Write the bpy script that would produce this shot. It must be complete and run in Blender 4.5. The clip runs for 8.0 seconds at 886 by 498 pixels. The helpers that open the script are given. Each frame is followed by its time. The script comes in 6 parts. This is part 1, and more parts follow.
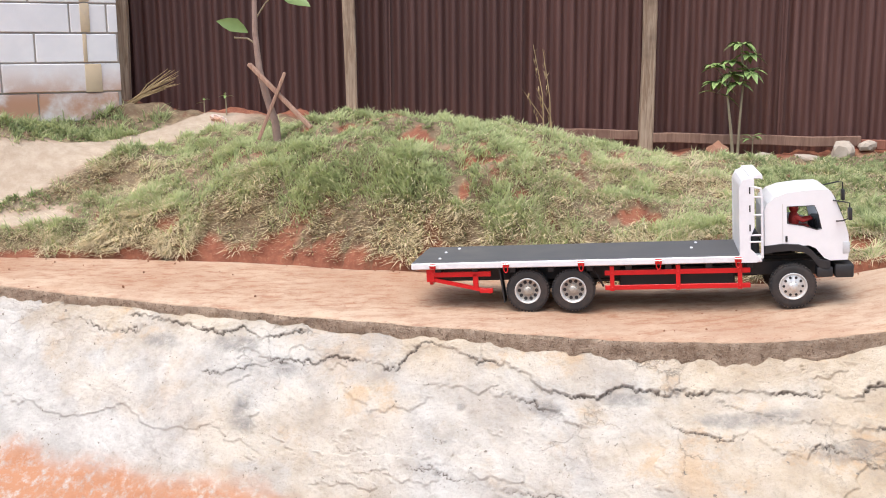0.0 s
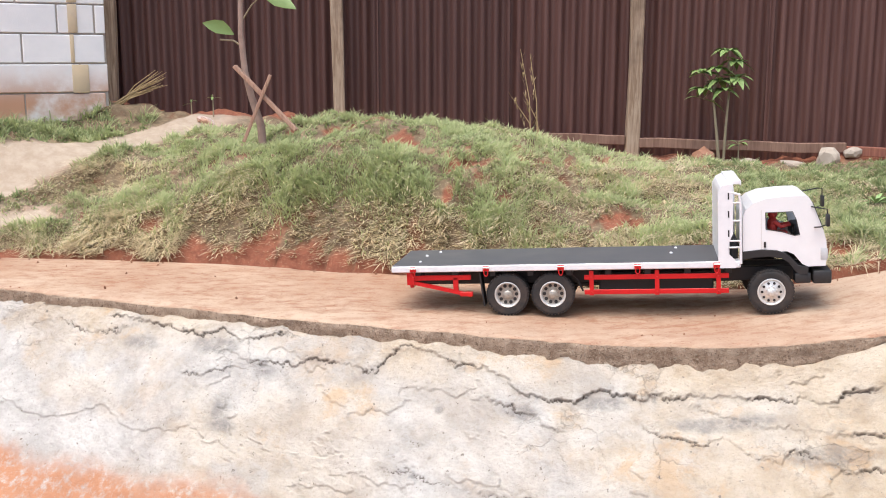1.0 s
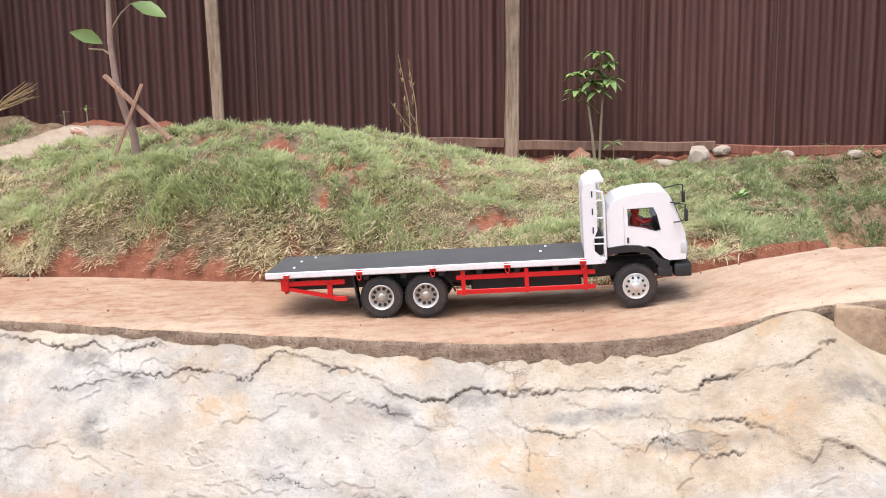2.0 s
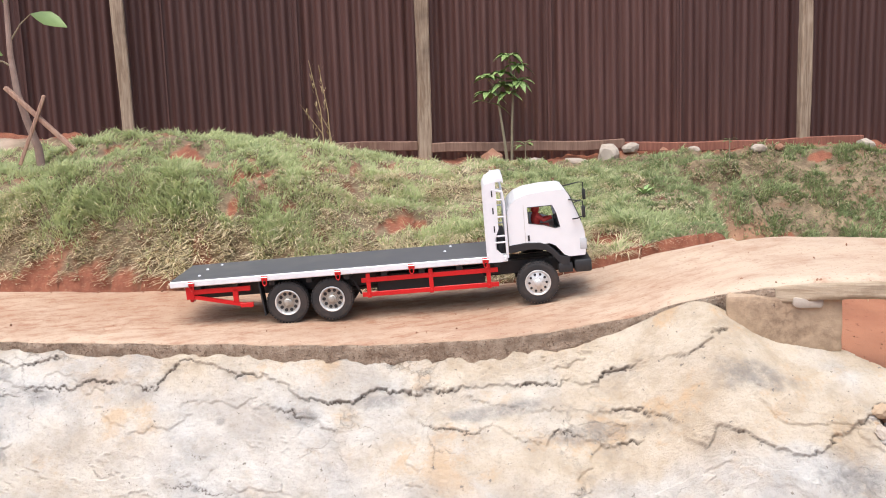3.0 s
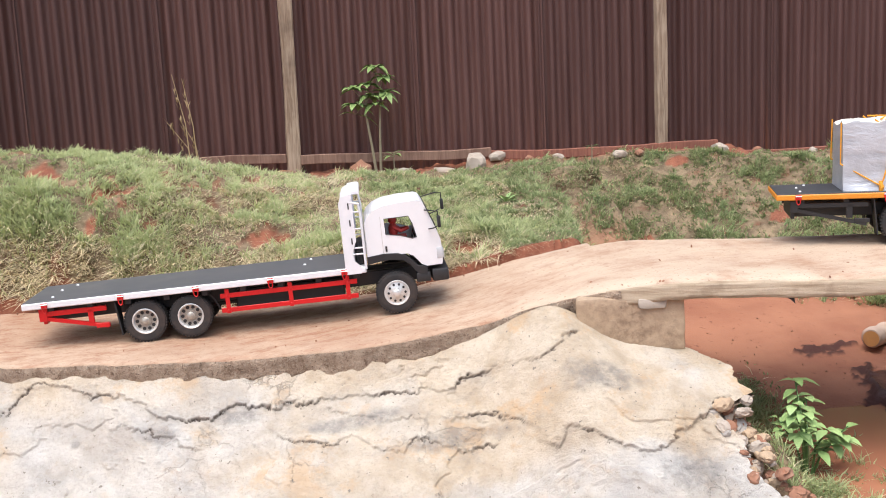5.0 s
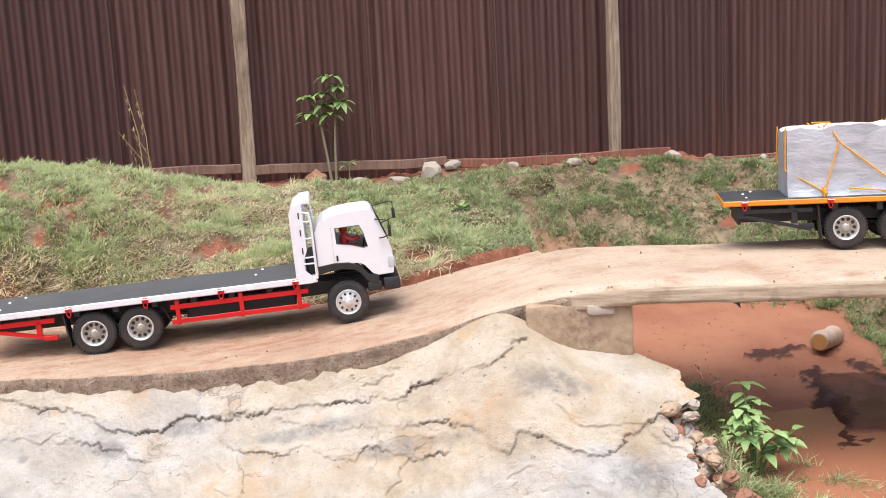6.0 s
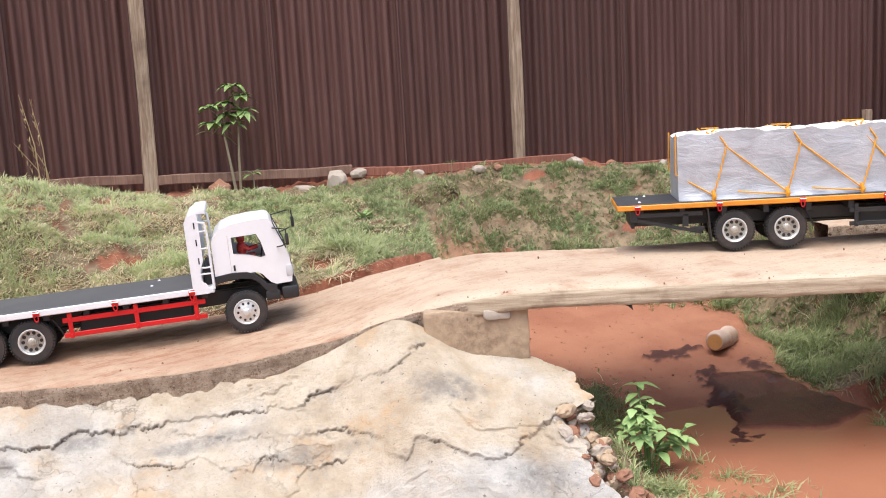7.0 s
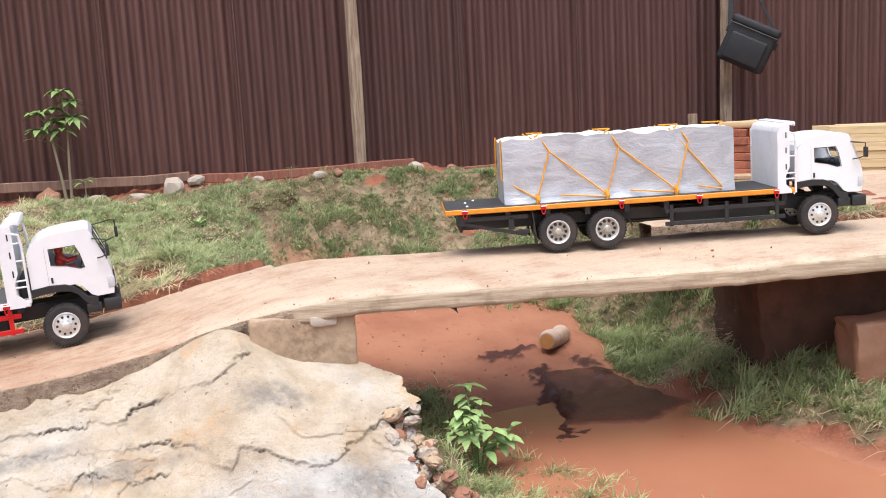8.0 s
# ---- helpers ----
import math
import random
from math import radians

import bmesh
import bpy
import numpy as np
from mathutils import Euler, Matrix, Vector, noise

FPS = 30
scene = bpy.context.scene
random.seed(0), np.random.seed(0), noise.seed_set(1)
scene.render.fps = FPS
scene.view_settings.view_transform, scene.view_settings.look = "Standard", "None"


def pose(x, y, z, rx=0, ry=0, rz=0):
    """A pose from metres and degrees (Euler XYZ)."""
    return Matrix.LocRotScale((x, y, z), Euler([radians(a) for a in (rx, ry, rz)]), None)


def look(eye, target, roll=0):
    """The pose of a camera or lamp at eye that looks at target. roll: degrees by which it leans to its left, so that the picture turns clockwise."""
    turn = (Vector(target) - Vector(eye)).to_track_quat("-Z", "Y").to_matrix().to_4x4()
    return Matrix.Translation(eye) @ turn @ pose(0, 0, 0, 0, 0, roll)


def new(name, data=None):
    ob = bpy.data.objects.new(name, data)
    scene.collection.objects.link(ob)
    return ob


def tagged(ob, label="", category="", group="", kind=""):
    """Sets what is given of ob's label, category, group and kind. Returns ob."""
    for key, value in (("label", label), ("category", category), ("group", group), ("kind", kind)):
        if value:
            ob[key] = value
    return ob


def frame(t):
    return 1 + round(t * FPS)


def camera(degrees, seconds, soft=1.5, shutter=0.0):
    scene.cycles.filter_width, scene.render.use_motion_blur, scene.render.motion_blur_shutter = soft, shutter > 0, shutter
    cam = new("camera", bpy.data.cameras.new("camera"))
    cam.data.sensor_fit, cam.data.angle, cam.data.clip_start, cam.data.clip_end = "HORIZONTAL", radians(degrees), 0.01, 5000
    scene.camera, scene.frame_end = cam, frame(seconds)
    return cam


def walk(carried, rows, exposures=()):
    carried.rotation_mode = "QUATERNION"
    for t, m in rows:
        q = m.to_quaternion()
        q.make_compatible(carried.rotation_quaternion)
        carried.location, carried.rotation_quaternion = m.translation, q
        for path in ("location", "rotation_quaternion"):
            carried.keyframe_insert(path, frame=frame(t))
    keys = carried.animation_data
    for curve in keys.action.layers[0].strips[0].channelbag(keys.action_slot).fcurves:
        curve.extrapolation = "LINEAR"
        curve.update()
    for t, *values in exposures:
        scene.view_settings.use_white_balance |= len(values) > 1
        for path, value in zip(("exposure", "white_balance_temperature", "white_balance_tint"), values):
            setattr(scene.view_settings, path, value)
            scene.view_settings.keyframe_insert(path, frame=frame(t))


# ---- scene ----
cam = camera(45.6, 8.0, soft=1.0)
METRES, EYE, TILT, LEAN, TURN = 0.8, 1.5, 0.0, 0.0, 0.0
ROWS = [
    (0.0, 0.0, 0.0, 0.0, -0.08, -10.46, 0.45),
    (0.5, -0.0251, 0.0176, -0.0029, 1.76, -10.4, 0.05),
    (1.0, 0.0737, -0.01, 0.0015, -0.25, -10.28, -0.01),
    (1.5, 0.1595, -0.0389, -0.0069, -3.28, -10.06, 0.23),
    (2.0, 0.2227, -0.0641, -0.0094, -5.72, -9.94, 0.78),
    (3.5, 0.4289, -0.1739, -0.0164, -11.1, -9.78, 2.31),
    (4.0, 0.4646, -0.199, -0.0022, -12.82, -9.86, 2.45),
    (4.5, 0.498, -0.2171, 0.0033, -14.55, -9.76, 2.52),
    (6.0, 0.5792, -0.2662, 0.0012, -17.54, -9.21, 2.85),
    (6.5, 0.6303, -0.2937, -0.0052, -19.82, -9.06, 2.91),
    (7.0, 0.6705, -0.3226, -0.0081, -22.0, -8.97, 3.03),
    (7.5, 0.7455, -0.3704, -0.0088, -24.94, -9.01, 3.18),
    (8.0, 0.8188, -0.4179, -0.0038, -29.53, -9.16, 2.99),
]
walk(cam, [(t, pose(0, 0, EYE, TILT, LEAN, TURN) @ pose(METRES * x, METRES * y, METRES * z, 90 + pitch, roll, yaw)) for t, x, y, z, yaw, pitch, roll in ROWS])

# ---- world and light: bright, lightly overcast day ----
SUN_EL, SUN_AZ = 70.0, 215.0
world = bpy.data.worlds.new("sky")
scene.world = world
world.use_nodes = True
wn = world.node_tree
sky = wn.nodes.new("ShaderNodeTexSky")
sky.sky_type, sky.sun_disc = "NISHITA", False
sky.sun_elevation, sky.sun_rotation = radians(SUN_EL), radians(SUN_AZ)
sky.air_density, sky.dust_density, sky.ozone_density = 1.0, 5.0, 1.0
wn.links.new(sky.outputs["Color"], wn.nodes["Background"].inputs["Color"])
wn.nodes["Background"].inputs["Strength"].default_value = 0.15
sun_data = bpy.data.lights.new("sun", "SUN")
sun_data.energy, sun_data.angle, sun_data.color = 1.5, radians(65), (0.905, 0.985, 1.05)
sun = new("sun", sun_data)
sun_dir = Vector((math.sin(radians(SUN_AZ)) * math.cos(radians(SUN_EL)), math.cos(radians(SUN_AZ)) * math.cos(radians(SUN_EL)), math.sin(radians(SUN_EL))))
sun.matrix_world = look(sun_dir * 20, (0, 0, 0))
scene.view_settings.exposure = 0.75


# ---- vector noise for shaping ground ----
def lattice(ix, iy, seed):
    h = (ix.astype(np.int64) * 374761393 + iy.astype(np.int64) * 668265263 + seed * 974711) & 0x7FFFFFFF
    h = ((h ^ (h >> 13)) * 1274126177) & 0x7FFFFFFF
    return ((h ^ (h >> 16)) & 0xFFFF) / 65535.0


def value_noise(x, y, seed=0):
    x, y = np.asarray(x, float), np.asarray(y, float)
    ix, iy = np.floor(x), np.floor(y)
    fx, fy = x - ix, y - iy
    fx, fy = fx * fx * (3 - 2 * fx), fy * fy * (3 - 2 * fy)
    a, b = lattice(ix, iy, seed), lattice(ix + 1, iy, seed)
    c, d = lattice(ix, iy + 1, seed), lattice(ix + 1, iy + 1, seed)
    return (a + (b - a) * fx) * (1 - fy) + (c + (d - c) * fx) * fy


def fbm(x, y, scale, octaves=4, seed=0):
    """Noise from -1 to 1, with its largest bumps about 1/scale metres wide."""
    total, amp, norm = 0.0, 1.0, 0.0
    for k in range(octaves):
        total = total + amp * (value_noise(np.asarray(x) * scale, np.asarray(y) * scale, seed + 17 * k) * 2 - 1)
        norm += amp
        amp, scale = amp * 0.55, scale * 2.03
    return total / norm * 1.5


def smooth(a, b, v):
    t = np.clip((np.asarray(v, float) - a) / (b - a), 0, 1)
    return t * t * (3 - 2 * t)


def spline(xs, ys, x):
    """A smooth curve through stations."""
    xs, ys, x = np.asarray(xs, float), np.asarray(ys, float), np.asarray(x, float)
    m = np.gradient(ys, xs)
    i = np.clip(np.searchsorted(xs, x) - 1, 0, len(xs) - 2)
    h = xs[i + 1] - xs[i]
    t = np.clip((x - xs[i]) / h, 0, 1)
    return ((1 + 2 * t) * (1 - t) ** 2 * ys[i] + t * (1 - t) ** 2 * h * m[i] + t * t * (3 - 2 * t) * ys[i + 1] + t * t * (t - 1) * h * m[i + 1])


# ---- mesh helpers ----
def link_part(ob, parent):
    if parent is not None:
        ob.parent = parent
    return ob


def part(name, bm, material, parent=None, label="", smooth_faces=True):
    me = bpy.data.meshes.new(name)
    bm.to_mesh(me)
    bm.free()
    for m in material if isinstance(material, (list, tuple)) else [material]:
        me.materials.append(m)
    if smooth_faces:
        me.polygons.foreach_set("use_smooth", [True] * len(me.polygons))
        me.set_sharp_from_angle(angle=radians(35))
    ob = link_part(new(name, me), parent)
    if label:
        tagged(ob, label)
    return ob


def mesh_ob(name, verts, faces, material, parent=None, attrs=None, smooth_faces=True, mats=None):
    """One mesh from arrays: faces all with the same number of corners."""
    verts, faces = np.asarray(verts, np.float32), np.asarray(faces, np.int32)
    me = bpy.data.meshes.new(name)
    n, k = faces.shape
    me.vertices.add(len(verts))
    me.vertices.foreach_set("co", verts.ravel())
    me.loops.add(n * k)
    me.loops.foreach_set("vertex_index", faces.ravel())
    me.polygons.add(n)
    me.polygons.foreach_set("loop_start", np.arange(n, dtype=np.int32) * k)
    me.polygons.foreach_set("use_smooth", np.full(n, smooth_faces))
    for m in material if isinstance(material, (list, tuple)) else [material]:
        me.materials.append(m)
    if mats is not None:
        me.polygons.foreach_set("material_index", np.asarray(mats, np.int32))
    for key, values in (attrs or {}).items():
        a = me.attributes.new(key, "FLOAT", "POINT")
        a.data.foreach_set("value", np.asarray(values, np.float32).ravel())
    me.update(calc_edges=True)
    return link_part(new(name, me), parent)


def grid_faces(nu, nv):
    """Quads of a grid whose vertices run v fastest."""
    i, j = np.meshgrid(np.arange(nu - 1), np.arange(nv - 1), indexing="ij")
    a = (i * nv + j).ravel()
    return np.stack([a, a + nv, a + nv + 1, a + 1], 1)


def box(bm, x0, x1, y0, y1, z0, z1, m=None):
    r = bmesh.ops.create_cube(bm, size=1)
    mat = Matrix.Translation(((x0 + x1) / 2, (y0 + y1) / 2, (z0 + z1) / 2)) @ Matrix.Diagonal((x1 - x0, y1 - y0, z1 - z0, 1))
    bmesh.ops.transform(bm, matrix=(m @ mat) if m else mat, verts=r["verts"])
    return r["verts"]


def bevel_all(bm, width, segments=1):
    bmesh.ops.bevel(bm, geom=list(bm.edges), offset=width, segments=segments, affect="EDGES", profile=0.5, clamp_overlap=True)


def bbox(x0, x1, y0, y1, z0, z1, bevel=0.0, segments=1, m=None):
    bm = bmesh.new()
    box(bm, x0, x1, y0, y1, z0, z1)
    if bevel:
        bevel_all(bm, bevel, segments)
    if m:
        bmesh.ops.transform(bm, matrix=m, verts=bm.verts)
    return bm


def tube(points, radii, sides=8, bm=None):
    """A tapered tube along points."""
    bm = bm or bmesh.new()
    pts = [Vector(p) for p in points]
    if not isinstance(radii, (list, tuple)):
        radii = [radii] * len(pts)
    rings = []
    ref = Vector((0.31, 0.22, 0.92)).normalized()
    for i, p in enumerate(pts):
        d = (pts[min(i + 1, len(pts) - 1)] - pts[max(i - 1, 0)]).normalized()
        u = d.cross(ref)
        if u.length < 0.05:
            u = d.cross(Vector((1, 0, 0)))
        u.normalize()
        v = d.cross(u)
        rings.append([bm.verts.new(p + (u * math.cos(2 * math.pi * k / sides) + v * math.sin(2 * math.pi * k / sides)) * radii[i]) for k in range(sides)])
    for a, b in zip(rings, rings[1:]):
        for k in range(sides):
            bm.faces.new((a[k], a[(k + 1) % sides], b[(k + 1) % sides], b[k]))
    bm.faces.new(rings[0][::-1])
    bm.faces.new(rings[-1])
    bmesh.ops.recalc_face_normals(bm, faces=list(bm.faces))
    return bm


def lathe(profile, segments=32, axis="y"):
    """Turned about the y axis from (radius, along) pairs; a closed ring when the profile ends where it starts."""
    bm = bmesh.new()
    rings = []
    for r, a in profile:
        ring = []
        for k in range(segments):
            c, s = math.cos(2 * math.pi * k / segments), math.sin(2 * math.pi * k / segments)
            ring.append(bm.verts.new((r * c, a, r * s)))
        rings.append(ring)
    for a, b in zip(rings, rings[1:]):
        for k in range(segments):
            bm.faces.new((a[k], a[(k + 1) % segments], b[(k + 1) % segments], b[k]))
    bmesh.ops.remove_doubles(bm, verts=list(bm.verts), dist=1e-6)
    bmesh.ops.recalc_face_normals(bm, faces=list(bm.faces))
    return bm


def prism(outline, y0, y1, bevel=0.0, segments=2):
    """An outline in x and z, thick from y0 to y1."""
    bm = bmesh.new()
    a = [bm.verts.new((x, y0, z)) for x, z in outline]
    b = [bm.verts.new((x, y1, z)) for x, z in outline]
    n = len(outline)
    bm.faces.new(a)
    bm.faces.new(b[::-1])
    for k in range(n):
        bm.faces.new((a[k], b[k], b[(k + 1) % n], a[(k + 1) % n]))
    bmesh.ops.recalc_face_normals(bm, faces=list(bm.faces))
    if bevel:
        bevel_all(bm, bevel, segments)
    return bm


# ---- materials ----
class Mat:
    """A Principled material with small helpers for building its colour and relief."""

    def __init__(self, name, rough=0.7, metal=0.0, spec=0.5):
        self.m = bpy.data.materials.new(name)
        self.m.use_nodes = True
        self.t = self.m.node_tree
        self.b = self.t.nodes["Principled BSDF"]
        self.b.inputs["Roughness"].default_value = rough
        self.b.inputs["Metallic"].default_value = metal
        self.b.inputs["Specular IOR Level"].default_value = spec
        self.co = self.t.nodes.new("ShaderNodeTexCoord").outputs["Object"]

    def link(self, a, b):
        self.t.links.new(a, b)

    def node(self, kind, **inputs):
        n = self.t.nodes.new(kind)
        for k, v in inputs.items():
            self.put(n.inputs[k.replace("_", " ")], v)
        return n

    def put(self, socket, v):
        if hasattr(v, "is_linked"):
            self.link(v, socket)
        else:
            socket.default_value = v

    def noise(self, scale, detail=4, rough=0.6, stretch=None, distortion=0.0):
        co = self.co
        if stretch:
            mp = self.node("ShaderNodeMapping", Scale=stretch)
            self.link(co, mp.inputs["Vector"])
            co = mp.outputs["Vector"]
        n = self.node("ShaderNodeTexNoise", Scale=scale, Detail=detail, Roughness=rough, Distortion=distortion)
        self.link(co, n.inputs["Vector"])
        return n.outputs["Fac"]

    def ramp(self, fac, lo, hi):
        n = self.node("ShaderNodeMapRange", From_Min=lo, From_Max=hi)
        n.interpolation_type = "SMOOTHSTEP"
        self.link(fac, n.inputs["Value"])
        return n.outputs["Result"]

    def mix(self, fac, a, b, blend="MIX"):
        n = self.t.nodes.new("ShaderNodeMix")
        n.data_type, n.blend_type = "RGBA", blend
        for key, v in ((0, fac), (6, a), (7, b)):
            if isinstance(v, (tuple, list)) and len(v) == 3:
                v = (*v, 1.0)
            self.put(n.inputs[key], v)
        return n.outputs[2]

    def math(self, op, a, b=0.0):
        n = self.t.nodes.new("ShaderNodeMath")
        n.operation = op
        self.put(n.inputs[0], a)
        self.put(n.inputs[1], b)
        return n.outputs[0]

    def attr(self, name):
        n = self.t.nodes.new("ShaderNodeAttribute")
        n.attribute_name = name
        return n.outputs["Fac"]

    def piece(self):
        return self.t.nodes.new("ShaderNodeObjectInfo").outputs["Random"]

    def island(self):
        return self.t.nodes.new("ShaderNodeNewGeometry").outputs["Random Per Island"]

    def color(self, c):
        self.put(self.b.inputs["Base Color"], (*c, 1.0) if isinstance(c, tuple) else c)
        return self

    def rough(self, r):
        self.put(self.b.inputs["Roughness"], r)
        return self

    def bump(self, height, strength=0.4, distance=0.01):
        n = self.node("ShaderNodeBump", Strength=strength, Distance=distance, Height=height)
        self.link(n.outputs["Normal"], self.b.inputs["Normal"])
        return self


def simple(name, c, c2=None, scale=30, rough=0.6, metal=0.0, bump=0.15, dist=0.002, spec=0.5, stretch=None):
    """Two close tones, grain and light wear."""
    m = Mat(name, rough, metal, spec)
    c2 = c2 or tuple(v * 0.8 for v in c)
    f = m.noise(scale, 5, 0.65, stretch)
    g = m.noise(scale * 0.17, 3, 0.5)
    m.color(m.mix(m.math("MULTIPLY", m.ramp(f, 0.3, 0.7), m.ramp(g, 0.25, 0.75)), c, c2))
    if bump:
        m.bump(f, bump, dist)
    return m.m

# ---- the plan of the ground ----
# stations along the concrete track: x and y of its near and far edge, and its height
ST_N = [(-9.0, 5.7), (-4.0, 5.12), (-2.18, 4.66), (-1.32, 4.34), (-0.55, 4.01), (0.1, 3.80), (0.76, 3.59), (1.15, 3.50), (1.5, 3.46), (1.78, 3.40), (2.0, 3.25), (2.61, 2.99), (3.32, 2.67), (4.1, 2.34), (5.6, 1.7)]
ST_F = [(-9.0, 6.0), (-4.0, 5.4), (-2.4, 5.20), (-1.48, 5.13), (-0.77, 4.97), (0.1, 4.71), (0.8, 4.45), (1.25, 4.32), (1.6, 4.28), (1.95, 4.22), (2.25, 4.15), (2.9, 3.86), (3.5, 3.58), (4.3, 3.2), (5.9, 2.6)]
ST_Z = [0.60, 0.53, 0.51, 0.505, 0.502, 0.503, 0.508, 0.53, 0.575, 0.645, 0.70, 0.722, 0.73, 0.74, 0.76]
ST_S = [0, 5.0, 6.9, 7.8, 8.6, 9.3, 10.0, 10.4, 10.75, 11.1, 11.35, 12.05, 12.8, 13.7, 15.4]


def track_edges(s):
    nx, ny = spline(ST_S, [p[0] for p in ST_N], s), spline(ST_S, [p[1] for p in ST_N], s)
    fx, fy = spline(ST_S, [p[0] for p in ST_F], s), spline(ST_S, [p[1] for p in ST_F], s)
    z = spline(ST_S, ST_Z, s)
    return nx, ny, fx, fy, z


def near_y(x):
    return spline([p[0] for p in ST_N], [p[1] for p in ST_N], x)


def far_y(x):
    return spline([p[0] for p in ST_F], [p[1] for p in ST_F], x)


def track_z(x):
    return spline([p[0] for p in ST_N], ST_Z, x)


FENCE = [(-8.0, 6.95), (-2.06, 6.92), (1.3, 6.90), (3.75, 6.42), (6.25, 5.42), (12.0, 3.1)]


def fence_y(x):
    return np.interp(x, [p[0] for p in FENCE], [p[1] for p in FENCE])


def channel(x, y):
    """1 in the muddy channel under the bridge, 0 outside it."""
    left = 2.10 + 0.34 * smooth(3.15, 2.9, y) + 0.06 * fbm(x, y, 2.0, 3, 5) + np.clip(y - 3.6, 0, 2) * 0.25
    right = 3.86 + 0.24 * np.clip(y - 2.7, 0, 2) + 0.1 * np.clip(2.7 - y, 0, 2) + 0.10 * fbm(x, y, 1.6, 3, 6)
    yf = far_y(x)
    return smooth(-0.02, 0.16, x - left) * smooth(-0.02, 0.30, right - x) * (1 - smooth(0.9, 2.0, y - yf))


def mound(x, y):
    dx = np.where(x < -0.35, (x + 0.35) / 0.85, (x + 0.35) / 1.30)
    dy = np.where(y < 5.5, (y - 5.5) / 0.66, (y - 5.5) / 0.60)
    hump = 0.27 * np.exp(-(((x + 2.65) / 0.52) ** 2 + ((y - 5.98) / 0.24) ** 2))
    return 0.362 * np.exp(-0.5 * (dx * dx + dy * dy) ** 1.35) * smooth(-0.12, 0.42, y - far_y(x)) + hump


# hollows of bare red soil in the turf: middle and half-widths
BARE = [(-0.15, 5.41, 0.13, 0.09), (-0.47, 5.58, 0.12, 0.07), (-0.70, 5.64, 0.13, 0.07), (0.19, 5.14, 0.12, 0.06), (0.54, 5.26, 0.13, 0.06), (0.92, 4.84, 0.15, 0.05), (0.10, 5.0, 0.05, 0.06), (0.72, 5.06, 0.08, 0.04), (1.80, 4.45, 0.12, 0.07), (1.90, 4.34, 0.10, 0.05), (4.05, 5.32, 0.13, 0.08), (2.17, 6.38, 0.12, 0.06), (-1.39, 5.27, 0.08, 0.05), (3.70, 6.05, 0.10, 0.06), (2.75, 5.0, 0.12, 0.07), (3.2, 5.5, 0.09, 0.05)]


def bare_soil(x, y):
    """1 in the hollows of bare soil, with ragged borders."""
    total = np.zeros(np.shape(x))
    for bx, by, rx, ry in BARE:
        total = np.maximum(total, np.exp(-((x - bx) / rx) ** 2 - ((y - by) / ry) ** 2))
    return smooth(0.38, 0.62, total + 0.20 * fbm(x, y, 13, 4, 25))


def ground_z(x, y):
    x, y = np.asarray(x, float), np.asarray(y, float)
    yn, yf, zt, yfe = near_y(x), far_y(x), track_z(x), fence_y(x)
    zb = np.interp(x, [-8, -3, -1.5, -0.3, 0.7, 1.4, 2.6, 3.7, 4.8, 5.5, 7.0], [1.4, 1.20, 1.09, 0.96, 0.86, 0.80, 0.86, 0.92, 0.80, 0.70, 0.66])
    t = np.clip((y - yf) / np.maximum(yfe - 0.3 - yf, 0.3), 0, 1.0)
    back = zt + 0.01 + (zb - zt) * t + mound(x, y)
    lumps = (0.030 * fbm(x, y, 2.2, 4, 1) + 0.030 * fbm(x, y, 5.5, 2, 12)) * smooth(0.0, 0.4, y - yf) + 0.020 * fbm(x, y, 11, 3, 2) * smooth(0.0, 0.1, y - yf) - 0.025 * bare_soil(x, y)
    lip = 0.06 * smooth(0.0, 0.22, y - yf) * smooth(2.1, 1.4, x) * smooth(-3, -1.5, x)
    back = back + lumps * (1 - 0.8 * left_path(x, y)) + lip
    # in front: earth under the bank, low ground before it
    xb = np.minimum(x, 1.6)
    front = np.maximum(track_z(xb) - 0.17 - 0.98 * (near_y(xb) - 0.35 * np.clip(x - 1.6, 0, 1) - y), -0.22 + 0.22 * smooth(1.6, 2.3, x) + 0.03 * fbm(x, y, 3, 3, 3))
    under = np.minimum(zt - 0.10, 0.60 - 0.25 * smooth(1.7, 1.95, x))
    z = np.where(y > yf, back, np.where(y < np.minimum(yn, near_y(xb) + 9 * (x > 1.6)), front, under))
    rb = 0.02 + np.minimum(0.42 * np.clip(x - 3.72 - 0.24 * np.clip(y - 2.7, 0, 9), 0, 1.4), 0.17) + 0.03 * fbm(x, y, 3, 3, 9)
    z = np.where((x > 3.0) & (y < yf), np.minimum(rb, zt - 0.14), z)
    open_back = 0.02 + 0.36 * np.clip(x - 3.72 - 0.24 * np.clip(y - 2.7, 0, 9), 0, 3) + 0.5 * np.clip(y - yf - 0.9, 0, 9)
    z = np.where((x > 3.0) & (y >= yf), np.minimum(back, open_back + 1.1 * smooth(4.2, 5.2, x)), z)
    c = channel(x, y)
    mud = -0.006 + 0.17 * np.clip(y - 3.50, 0, 2) + 0.009 * fbm(x, y, 3.5, 4, 11)
    return z * (1 - c) + mud * c


